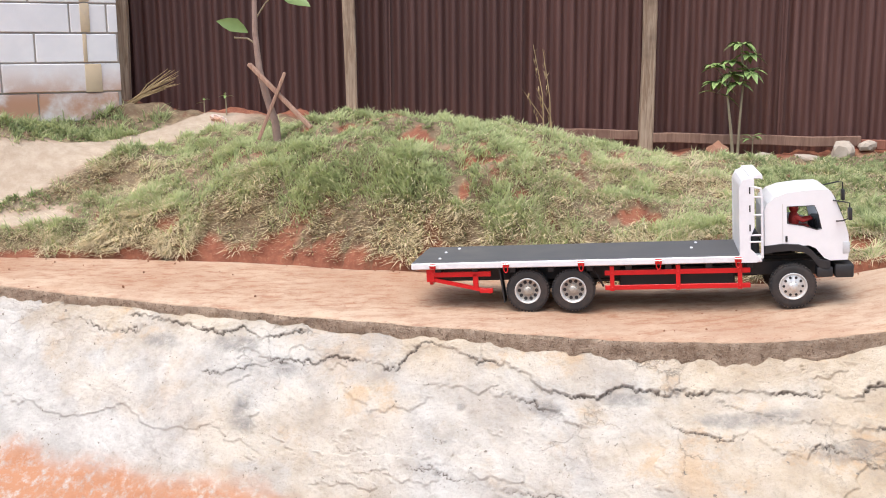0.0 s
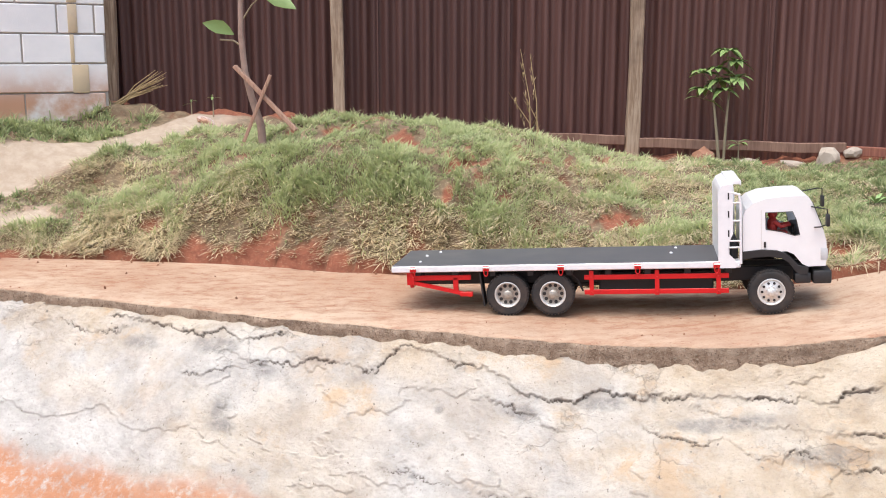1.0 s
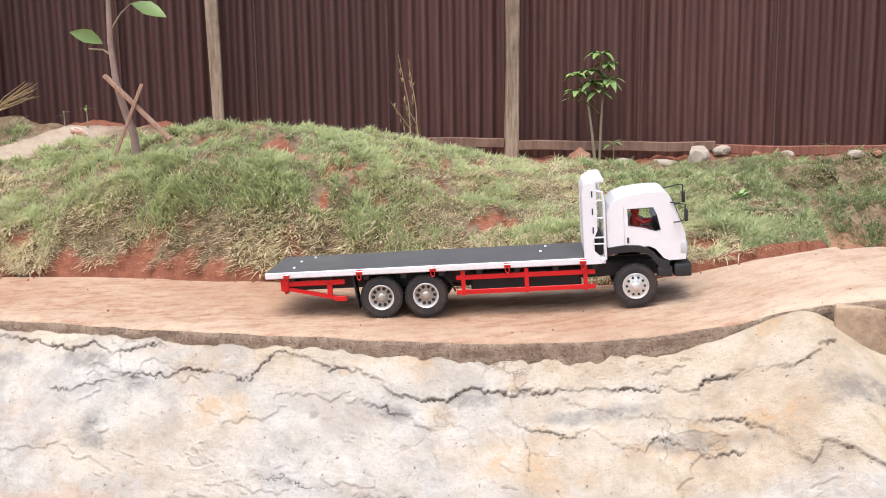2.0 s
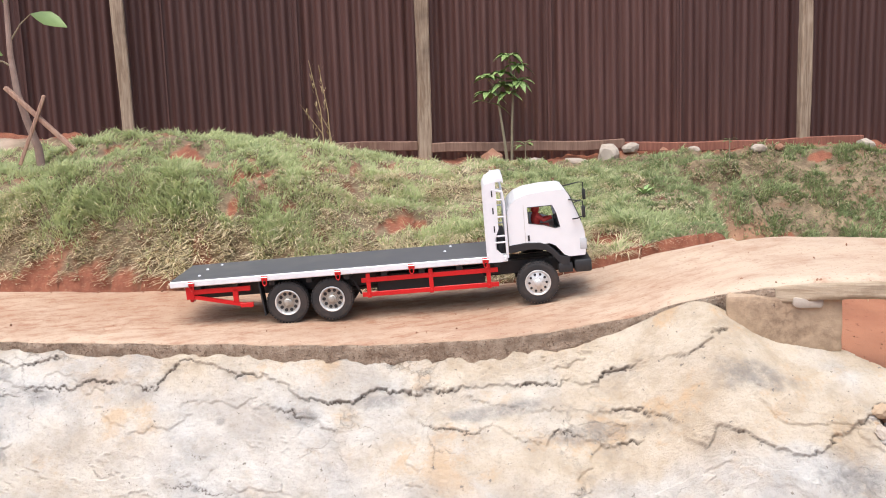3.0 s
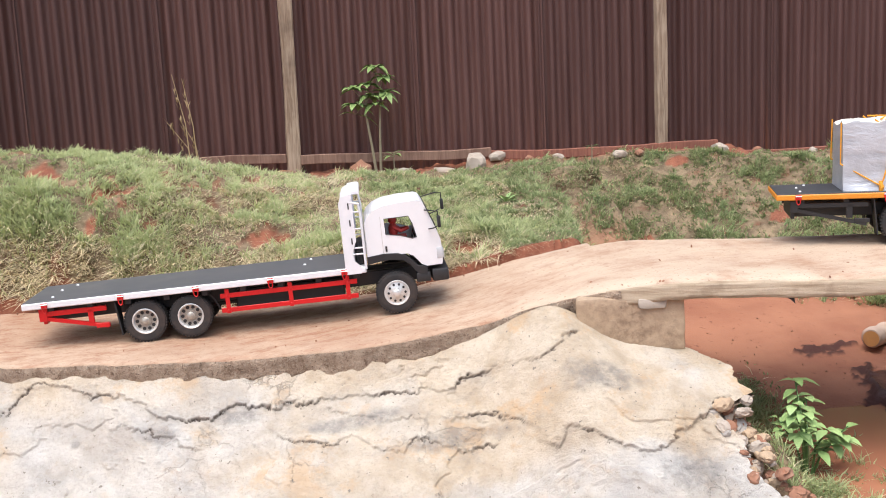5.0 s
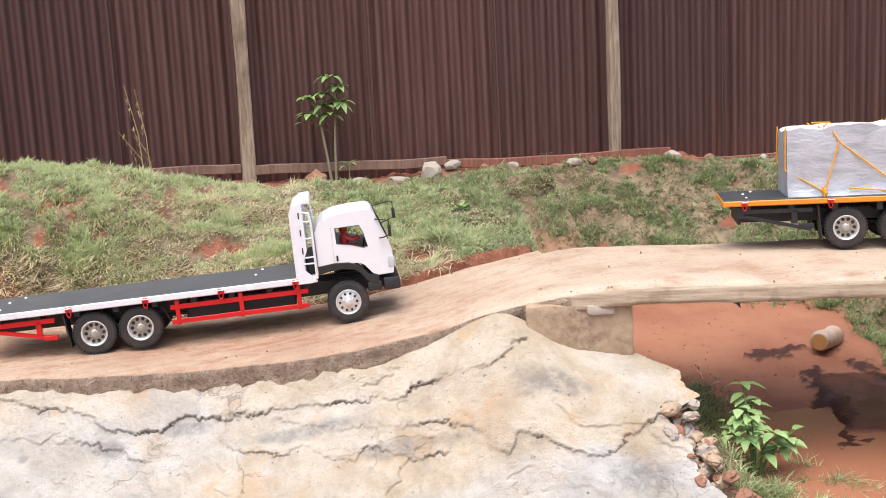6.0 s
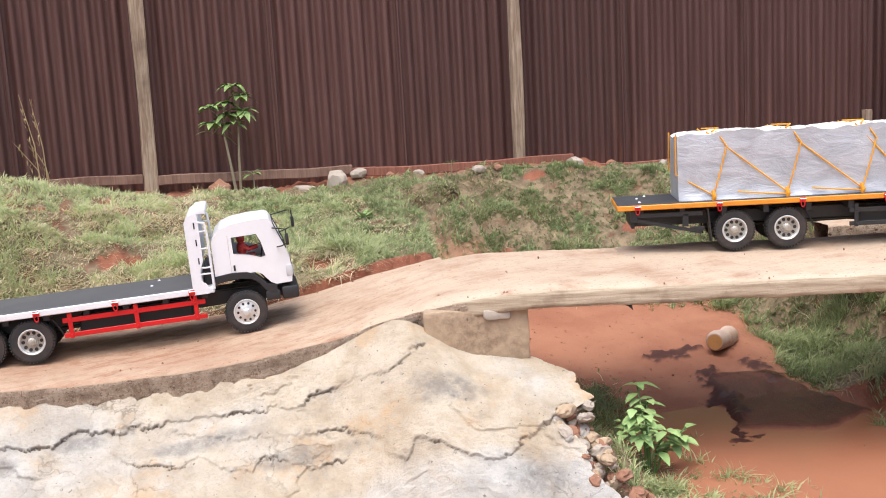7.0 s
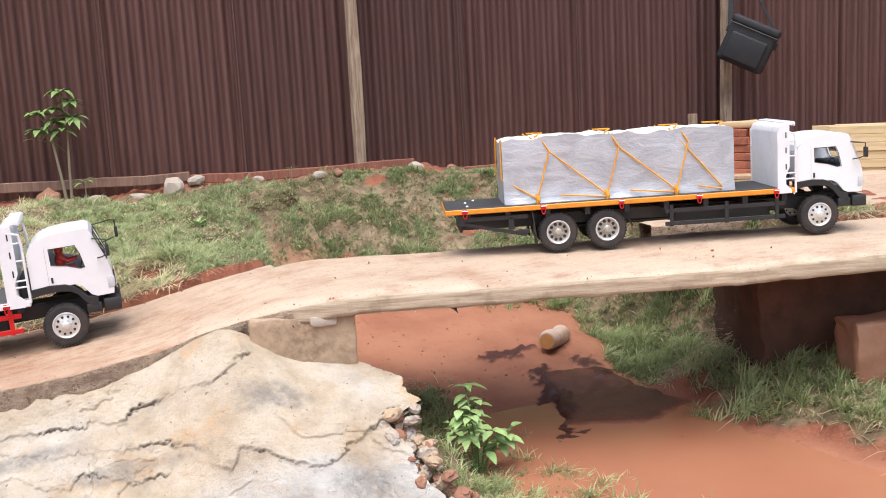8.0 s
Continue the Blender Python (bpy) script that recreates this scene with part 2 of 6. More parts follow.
def ground_material():
    m = Mat("earth", 0.92)
    big, fine, grit = m.noise(1.3, 4), m.noise(14, 6, 0.7), m.noise(90, 4, 0.7)
    soil = m.mix(m.ramp(fine, 0.3, 0.7), (0.17, 0.052, 0.028), (0.29, 0.105, 0.058))
    soil = m.mix(m.ramp(grit, 0.52, 0.72), soil, (0.31, 0.155, 0.09))
    sod = m.mix(m.ramp(fine, 0.35, 0.7), (0.12, 0.085, 0.05), (0.28, 0.205, 0.125))
    c = m.mix(m.math("MULTIPLY", m.ramp(m.attr("grass"), 0.1, 0.6), m.ramp(m.noise(7, 4), 0.22, 0.45)), soil, sod)
    mudc = m.mix(m.ramp(m.noise(2.2, 4), 0.35, 0.65), (0.29, 0.110, 0.060), (0.37, 0.160, 0.09))
    mudc = m.mix(m.ramp(m.noise(26, 5), 0.60, 0.75), mudc, (0.18, 0.055, 0.026))
    c = m.mix(m.attr("mud"), c, mudc)
    sand = m.mix(m.ramp(fine, 0.3, 0.7), (0.36, 0.28, 0.205), (0.46, 0.375, 0.29))
    c = m.mix(m.attr("sand"), c, sand)
    c = m.mix(m.attr("wet"), c, m.mix(m.ramp(fine, 0.3, 0.7), (0.10, 0.033, 0.021), (0.17, 0.060, 0.039)))
    c = m.mix(m.attr("soak"), c, (0.070, 0.020, 0.012))
    m.color(c)
    m.rough(m.math("SUBTRACT", 0.93, m.math("ADD", m.math("MULTIPLY", m.attr("wet"), 0.45), m.math("MULTIPLY", m.attr("mud"), 0.18))))
    m.bump(m.math("ADD", fine, m.math("MULTIPLY", grit, 0.4)), 0.7, 0.012)
    return m.m


def left_path(x, y):
    """1 on the sandy loop of track behind the mound."""
    mid = 6.42 + 0.84 * (x + 1.5) + 0.5 * np.clip(-2.3 - x, 0, 3)
    half = 0.17 + 0.05 * np.clip(-1.9 - x, 0, 2)
    low = smooth(0.06, -0.04, np.abs(y - (5.42 + 0.10 * (x + 2.4))) - 0.07) * smooth(-1.75, -2.05, x)
    d = np.abs(y - mid) - half + 0.03 * fbm(x, y, 5, 3, 22)
    return np.maximum(smooth(0.05, -0.03, d) * smooth(-1.05, -1.35, x), low)


def grass_cover(x, y):
    """How much turf grows at a place, from 0 to 1."""
    yn, yf, yfe = near_y(x), far_y(x), fence_y(x)
    patch = 0.6 + 0.75 * fbm(x, y, 2.6, 4, 21)
    band = smooth(0.0, 0.09, y - yf + 0.05 * fbm(x, y, 6, 3, 4)) * smooth(0.05, 0.35, yfe - y)
    gaps = smooth(-0.10, 0.16, 0.34 - 0.10 * smooth(0.0, 0.8, x) + 0.62 * fbm(x, y, 8.5, 3, 26))
    back = band * smooth(-0.36, -0.12, patch) * (1 - bare_soil(x, y)) * np.maximum(0.30 + 0.70 * gaps, smooth(1.9, 2.6, x))
    back = back * (1 - left_path(x, y))
    back = back * smooth(5.15, 4.75, x + 0.15 * fbm(x, y, 3, 3, 33))
    c = channel(x, y)
    rb = smooth(-0.08, 0.12, x - 3.80 - 0.24 * np.clip(y - 2.7, 0, 9) + 0.18 * fbm(x, y, 3, 3, 31)) * (x > 3.2)
    lb = np.exp(-(((x - 2.50 - 0.12 * np.clip(3.2 - y, 0, 9) - 0.36 * np.clip(y - 3.25, 0, 9)) / 0.21) ** 2)) * smooth(4.1, 3.8, y) * (x > 2.2)
    front = np.maximum(np.where(y < yf, rb * smooth(0.1, 0.35, patch + 0.25), 0), lb)
    high = smooth(0.50, 0.60, ground_z(x, y))
    return np.where(y > yf, np.maximum(back * (1 - smooth(0.5, 0.85, c) * (1 - high)), lb * (1 - high)), front * (y < 4.9))


WET = [(3.47, 3.80), (3.77, 3.74), (3.82, 3.14), (3.47, 3.03), (3.20, 3.24)]


def build_ground():
    fine_x = np.concatenate([np.arange(-4.0, 2.3, 0.035), np.arange(2.3, 4.5, 0.015), np.arange(4.5, 8.0, 0.035)])
    fine_y = np.concatenate([np.arange(1.2, 2.3, 0.035), np.arange(2.3, 4.4, 0.015), np.arange(4.4, 7.4, 0.035)])
    xs = np.concatenate([[-400, -120, -40, -20, -12, -9, -7, -6, -5, -4.5], fine_x, [8.4, 9, 10, 12, 16, 25, 50, 130, 400]])
    ys = np.concatenate([[-400, -120, -40, -15, -8, -5, -3, -1.5, -0.5, 0.2, 0.7, 1.0], fine_y, [7.6, 8, 9, 11, 15, 25, 50, 130, 400]])
    X, Y = np.meshgrid(xs, ys, indexing="ij")
    xc, yc = np.clip(X, -8, 9), np.clip(Y, -1, 9)
    Z = ground_z(xc, yc)
    g = grass_cover(xc, yc)
    c = channel(xc, yc)
    # a sheet of wet mud with straight broken sides, and soaked clods along its edge
    sheet = np.full(X.shape, 9.0)
    for (ax, ay), (bx, by) in zip(WET, WET[1:] + WET[:1]):
        n = math.hypot(bx - ax, by - ay)
        sheet = np.minimum(sheet, ((Y - ay) * (bx - ax) - (X - ax) * (by - ay)) / -n)
    rag = fbm(X, Y, 9, 5, 41)
    wet = smooth(-0.01, 0.015, sheet + 0.03 * rag)
    left = np.abs((X - 3.33) - 0.5 * (Y - 3.52) + 0.06 * rag)
    soak = np.exp(-(left / 0.055) ** 2) * smooth(2.98, 3.2, Y) * smooth(4.02, 3.8, Y) + 0.9 * np.exp(-(((X - 3.42) / 0.17) ** 2 + ((Y - 4.08) / 0.05) ** 2)) + 0.8 * np.exp(-(((X - 3.75) / 0.05) ** 2 + ((Y - 3.75) / 0.2) ** 2))
    soak = np.clip(smooth(0.30, 0.55, soak + 0.55 * fbm(X, Y * 1.6, 16, 4, 44)) * (soak > 0.08), 0, 1)
    Z = Z + 0.020 * wet + 0.016 * soak * (0.6 + 0.8 * fbm(X, Y, 18, 3, 43))
    ob = mesh_ob("ground", np.stack([X, Y, Z], 2).reshape(-1, 3), grid_faces(len(xs), len(ys)), ground_material(),
                 attrs={"grass": np.clip(g, 0, 1), "mud": smooth(0.3, 0.8, c), "wet": wet, "soak": soak, "sand": left_path(xc, yc) * (Y > far_y(xc) + 0.1)})
    return tagged(ob, "red clay ground with turf, bare soil and a muddy channel", "ground", kind="structure")


build_ground()


# ---- the concrete track and bridge deck ----
def track_material():
    m = Mat("dusty_concrete", 0.88)
    big, fine, grit = m.noise(1.6, 5, 0.6), m.noise(11, 6, 0.7, (1, 2.2, 1)), m.noise(120, 4, 0.7)
    c = m.mix(m.ramp(big, 0.3, 0.68), (0.36, 0.215, 0.135), (0.47, 0.335, 0.235))
    c = m.mix(m.math("MULTIPLY", m.ramp(fine, 0.42, 0.68), 0.85), c, (0.29, 0.13, 0.070))
    c = m.mix(m.math("MULTIPLY", m.ramp(m.noise(34, 5, 0.7, (1, 3, 1)), 0.5, 0.75), 0.5), c, (0.52, 0.40, 0.29))
    c = m.mix(m.math("MULTIPLY", m.attr("pale"), m.ramp(m.noise(5, 5), 0.2, 0.6)), c, (0.55, 0.44, 0.33))
    c = m.mix(m.math("MULTIPLY", m.ramp(m.noise(70, 4, 0.6), 0.58, 0.70), 0.6), c, (0.24, 0.115, 0.065))
    m.color(c)
    m.bump(m.math("ADD", fine, m.math("MULTIPLY", grit, 0.5)), 0.7, 0.008)
    return m.m


def edge_material():
    m = Mat("raw_concrete_edge", 0.95)
    fine, grit = m.noise(22, 6, 0.7), m.noise(140, 5, 0.75)
    c = m.mix(m.ramp(fine, 0.3, 0.7), (0.27, 0.18, 0.12), (0.52, 0.39, 0.285))
    c = m.mix(m.ramp(grit, 0.5, 0.68), c, (0.46, 0.385, 0.30))
    clod = m.noise(75, 3, 0.7)
    c = m.mix(m.math("MULTIPLY", m.ramp(clod, 0.56, 0.66), 0.8), c, (0.16, 0.10, 0.065))
    m.color(c)
    m.bump(m.math("ADD", fine, m.math("ADD", clod, grit)), 1.0, 0.014)
    return m.m


def deck_side_material():
    """Board-marked concrete, streaked along the boards."""
    m = Mat("board_formed_concrete", 0.92)
    board, fine, spot = m.noise(7, 5, 0.65, (0.6, 0.6, 9)), m.noise(60, 5, 0.7), m.noise(11, 4)
    c = m.mix(m.ramp(board, 0.32, 0.68), (0.36, 0.275, 0.185), (0.54, 0.445, 0.33))
    c = m.mix(m.math("MULTIPLY", m.ramp(spot, 0.52, 0.70), 0.6), c, (0.27, 0.20, 0.135))
    c = m.mix(m.math("MULTIPLY", m.ramp(fine, 0.58, 0.72), 0.5), c, (0.24, 0.175, 0.12))
    m.color(c)
    m.bump(m.math("ADD", board, m.math("MULTIPLY", fine, 0.5)), 0.6, 0.006)
    return m.m


M_TRACK, M_EDGE, M_DECK_SIDE = track_material(), edge_material(), deck_side_material()


def ribbon(name, s_values, edges, thick, cross=26, rough_edge=0.02, pale=None, bank=0.0, wear=1.0, side=None):
    """A slab that follows a path: top, ragged edges and underside. edges(s) gives near x, y, far x, y and height."""
    nx, ny, fx, fy, z = edges(s_values)
    n = len(s_values)
    t = np.linspace(0, 1, cross)
    X = nx[:, None] + (fx - nx)[:, None] * t
    Y = ny[:, None] + (fy - ny)[:, None] * t
    w = 0.5 * rough_edge * fbm(X * 1.0, Y, 7, 4, 51) + 0.3 * rough_edge * fbm(X, Y, 25, 3, 52)
    Y = Y + w * (np.abs(t - 0.5) * 2)[None, :] ** 4
    Z = z[:, None] + bank * t + 0.007 * fbm(X, Y, 2.5, 4, 53) + 0.002 * fbm(X, Y, 20, 3, 54) - 0.012 * (np.abs(t - 0.5) * 2)[None, :] ** 14
    cols = [np.stack([X, Y, Z], 2)]
    thick = thick(s_values) if callable(thick) else np.full(n, thick)
    rows = []
    for k in (0.25, 0.5, 0.75, 1.0):
        out = wear * (0.012 * fbm(nx + k * 3.1, ny, 18, 4, 55) + 0.004 * k)
        rows.append(np.stack([X[:, 0] - 0.3 * out, Y[:, 0] - out, Z[:, 0] - thick * k * (1 + wear * 0.25 * fbm(nx, ny, 6, 3, 57))], 1))
    front = np.stack(rows[::-1], 1)
    rows = []
    for k in (0.25, 0.5, 0.75, 1.0):
        rows.append(np.stack([X[:, -1], Y[:, -1] - 0.01 * k, Z[:, -1] - thick * k], 1))
    backs = np.stack(rows, 1)
    V = np.concatenate([front, cols[0], backs], 1)
    nv = V.shape[1]
    faces = grid_faces(n, nv)[:, ::1]
    strip = np.tile(np.arange(nv - 1), n - 1)
    mats = ((strip < 4) | (strip >= nv - 5)).astype(int)
    under = np.stack([np.arange(n - 1) * nv, np.arange(n - 1) * nv + nv - 1, np.arange(1, n) * nv + nv - 1, np.arange(1, n) * nv], 1)
    faces = np.concatenate([faces, under])
    mats = np.concatenate([mats, np.ones(n - 1, int)])
    pv = (pale(V[:, :, 0], V[:, :, 1]) if pale else np.zeros(V.shape[:2])).ravel()
    return mesh_ob(name, V.reshape(-1, 3), faces, [M_TRACK, side or M_EDGE], attrs={"pale": pv}, mats=mats)


def track_pale(x, y):
    return smooth(1.2, 2.2, x) * 0.7 + 0.3 * smooth(0.25, 0.0, y - near_y(x))


def build_track():
    s = np.arange(0.0, 11.36, 0.025)
    a = ribbon("road", s, track_edges, lambda v: 0.095 - 0.012 * smooth(10.85, 11.2, v), pale=track_pale, bank=0.02)
    tagged(a, "dusty tan concrete track with a ragged broken edge", "track", kind="structure")
    s = np.arange(11.30, 15.4, 0.025)

    def deck(v):
        nx, ny, fx, fy, z = track_edges(v)
        return nx, ny, fx, fy, z + 0.004
    b = ribbon("bridge_deck", s, deck, 0.062, rough_edge=0.005, pale=track_pale, wear=0.22, side=M_DECK_SIDE)

    def spur(v):
        return 4.20 + v * 0.95, 3.83 - 0.60 * v, 4.24 + v * 1.30, 3.98 + 0.36 * v, 0.70 + 0.055 * smooth(0.0, 0.7, v) + 0.02 * np.clip(v - 0.5, 0, 9)
    c = ribbon("road_spur", np.arange(0.0, 2.6, 0.03), spur, 0.13, rough_edge=0.015, pale=lambda x, y: 0.5 + 0 * x)
    tagged(c, "dusty tan concrete side track with a pale raised edge", "track", kind="structure")
    tagged(b, "pale dusty concrete bridge deck slab over the channel", "bridge", kind="structure")


build_track()


# ---- the rendered concrete bank below the track ----
def bank_material():
    m = Mat("cracked_render", 0.9)
    big, mid, fine, grit = m.noise(1.7, 5, 0.6), m.noise(6, 6, 0.65), m.noise(28, 6, 0.7), m.noise(170, 4, 0.75)
    grey = m.mix(m.ramp(mid, 0.32, 0.66), (0.40, 0.375, 0.345), (0.55, 0.525, 0.485))
    tan = m.mix(m.ramp(mid, 0.3, 0.7), (0.42, 0.315, 0.20), (0.57, 0.48, 0.365))
    c = m.mix(m.attr("tan"), grey, tan)
    c = m.mix(m.math("MULTIPLY", m.ramp(m.noise(3.3, 6, 0.7), 0.55, 0.72), 0.32), c, (0.27, 0.255, 0.235))
    c = m.mix(m.math("MULTIPLY", m.ramp(fine, 0.54, 0.72), 0.4), c, (0.28, 0.24, 0.195))
    c = m.mix(m.math("MULTIPLY", m.ramp(m.noise(95, 4, 0.75), 0.52, 0.70), 0.35), c, (0.28, 0.24, 0.20))
    c = m.mix(m.math("MULTIPLY", m.ramp(m.noise(4.2, 5, 0.7), 0.54, 0.66), m.attr("tan")), c, (0.50, 0.345, 0.205))
    c = m.mix(m.ramp(m.noise(45, 3), 0.66, 0.73), c, (0.22, 0.19, 0.155))
    c = m.mix(m.math("MULTIPLY", m.attr("clay"), m.ramp(fine, 0.25, 0.55)), c, (0.46, 0.22, 0.12))
    warp = m.node("ShaderNodeTexNoise", Scale=7.0, Detail=5.0, Roughness=0.65)
    m.link(m.co, warp.inputs["Vector"])
    add = m.t.nodes.new("ShaderNodeMixRGB")
    add.blend_type = "ADD"
    add.inputs[0].default_value = 0.22
    m.link(m.co, add.inputs[1])
    m.link(warp.outputs["Color"], add.inputs[2])
    vor = m.node("ShaderNodeTexVoronoi", Scale=5.5)
    vor.feature = "DISTANCE_TO_EDGE"
    m.link(add.outputs[0], vor.inputs["Vector"])
    hair = m.math("MULTIPLY", m.ramp(vor.outputs["Distance"], 0.020, 0.004), m.ramp(m.noise(2.1, 3), 0.52, 0.66))
    c = m.mix(m.math("MULTIPLY", hair, 0.35), c, (0.20, 0.175, 0.15))
    c = m.mix(m.math("MULTIPLY", m.math("MULTIPLY", m.attr("stain"), 0.62), m.ramp(fine, 0.22, 0.6)), c, (0.17, 0.16, 0.15))
    c = m.mix(m.attr("crack"), c, (0.085, 0.06, 0.048))
    m.color(c)
    m.bump(m.math("ADD", m.math("MULTIPLY", fine, 1.2), m.math("ADD", m.math("SUBTRACT", mid, hair), m.math("MULTIPLY", grit, 0.8))), 0.8, 0.008)
    return m.m


def ridged_path(px, py, seed, wob=0.02):
    """A crack's line through a few stations, with small jogs."""
    xs = np.linspace(px[0], px[-1], int(abs(px[-1] - px[0]) / 0.008) + 2)
    ys = np.interp(xs, px, py) + 1.3 * wob * fbm(xs, xs * 0 + seed, 8, 6, seed) + 0.45 * wob * fbm(xs, xs * 0 + seed, 50, 3, seed + 1)
    return xs, ys


# borders where one coat of cement has broken away from the next: stations in x and in distance down the bank, height of the step
LEDGES = [
    ([-1.35, -1.06, -0.88, -0.80, -0.71, -0.63, -0.50], [0.04, 0.055, 0.07, 0.035, 0.085, 0.05, 0.0], 0.014),
    ([-0.98, -0.85, -0.72, -0.59, -0.50, -0.42, -0.27, -0.18, -0.14, -0.05, 0.10], [0.285, 0.265, 0.20, 0.155, 0.15, 0.12, 0.14, 0.165, 0.10, 0.045, 0.06], 0.009),
    ([0.0, 0.11, 0.22, 0.36, 0.53, 0.62, 0.75, 0.89], [0.05, 0.08, 0.10, 0.155, 0.175, 0.12, 0.13, 0.115], 0.016),
    ([0.70, 0.89, 1.05, 1.27, 1.38, 1.47, 1.59, 1.68, 1.75, 1.86], [0.15, 0.115, 0.145, 0.175, 0.18, 0.15, 0.16, 0.185, 0.145, 0.08], 0.014),
    ([0.87, 1.01, 1.15, 1.28, 1.47, 1.56, 1.60, 1.64], [0.14, 0.21, 0.255, 0.30, 0.31, 0.365, 0.42, 0.505], 0.010),
]
LOW_LEDGES = [
    ([0.13, 0.25, 0.35, 0.43, 0.52], [0.18, 0.215, 0.23, 0.27, 0.29], 0.012),
    ([0.68, 0.80, 0.99, 1.04, 1.11, 1.21, 1.35, 1.50], [0.19, 0.285, 0.295, 0.335, 0.375, 0.36, 0.405, 0.40], 0.010),
    ([1.57, 1.64, 1.69, 1.76, 1.83, 1.92, 2.05, 2.15, 2.20, 2.28], [0.42, 0.505, 0.46, 0.50, 0.55, 0.565, 0.475, 0.41, 0.35, 0.32], 0.016),
    ([-1.75, -1.55, -1.42, -1.28, -1.15], [0.16, 0.10, 0.13, 0.09, 0.07], 0.008),
    ([2.06, 2.09, 2.14], [0.42, 0.36, 0.31], 0.006),
    ([-0.20, 0.15, 0.50, 0.80], [0.48, 0.53, 0.52, 0.60], 0.003),
]
# soaked grey patches: place on the bank and their two half-widths
BANK_STAINS = [(-0.82, 0.13, 0.13, 0.05), (-0.62, 0.19, 0.06, 0.05), (0.35, 0.235, 0.09, 0.035), (-0.75, 0.42, 0.05, 0.12), (1.00, 0.24, 0.20, 0.035), (1.86, 0.27, 0.16, 0.07), (-1.15, 0.14, 0.10, 0.04), (1.35, 0.36, 0.18, 0.04), (0.06, 0.26, 0.022, 0.020), (-0.03, 0.50, 0.020, 0.018), (0.62, 0.17, 0.10, 0.03), (2.05, 0.62, 0.16, 0.10)]


def bank_top(x):
    """Where the bank meets the underside of the track."""
    yn = spline([p[0] for p in ST_N], [p[1] for p in ST_N], x)
    rise = smooth(1.42, 1.75, x)
    return yn + 0.015 - 0.065 * rise, track_z(x) - 0.044 - 0.024 * smooth(-0.4, 0.8, x) + 0.066 * rise


def bank_point(x, v):
    """A place on the bank, v metres down its slope."""
    yt, zt = bank_top(np.clip(x, -9, 1.75))
    over = np.clip(x - 1.75, 0, 1)
    yt = yt - 0.30 * over
    zt = zt - 0.10 * over
    steep = 0.80 + 0.1 * fbm(x, v * 0, 1.2, 2, 61)
    y = yt - v * np.cos(steep) - 0.05 * smooth(0.0, 0.5, v) + 0.05 * fbm(x, v, 1.6, 3, 62) * smooth(0, 0.2, v)
    z = zt - v * np.sin(steep) + 0.02 * fbm(x, v, 2.3, 3, 63) * smooth(0, 0.15, v)
    z = z - 0.09 * smooth(0.02, 0.28, over) * smooth(0.34, 0.0, v)
    return y, z


def bank_end(v):
    """The broken end of the bank by the channel."""
    line = np.interp(v, [0.0, 0.06, 0.13, 0.19, 0.24, 0.32, 0.375, 0.50, 0.62, 1.1], [2.16, 2.235, 2.29, 2.325, 2.31, 2.35, 2.21, 2.235, 2.24, 2.42])
    return line + 0.022 * fbm(v, v * 0 + 3, 14, 4, 65)


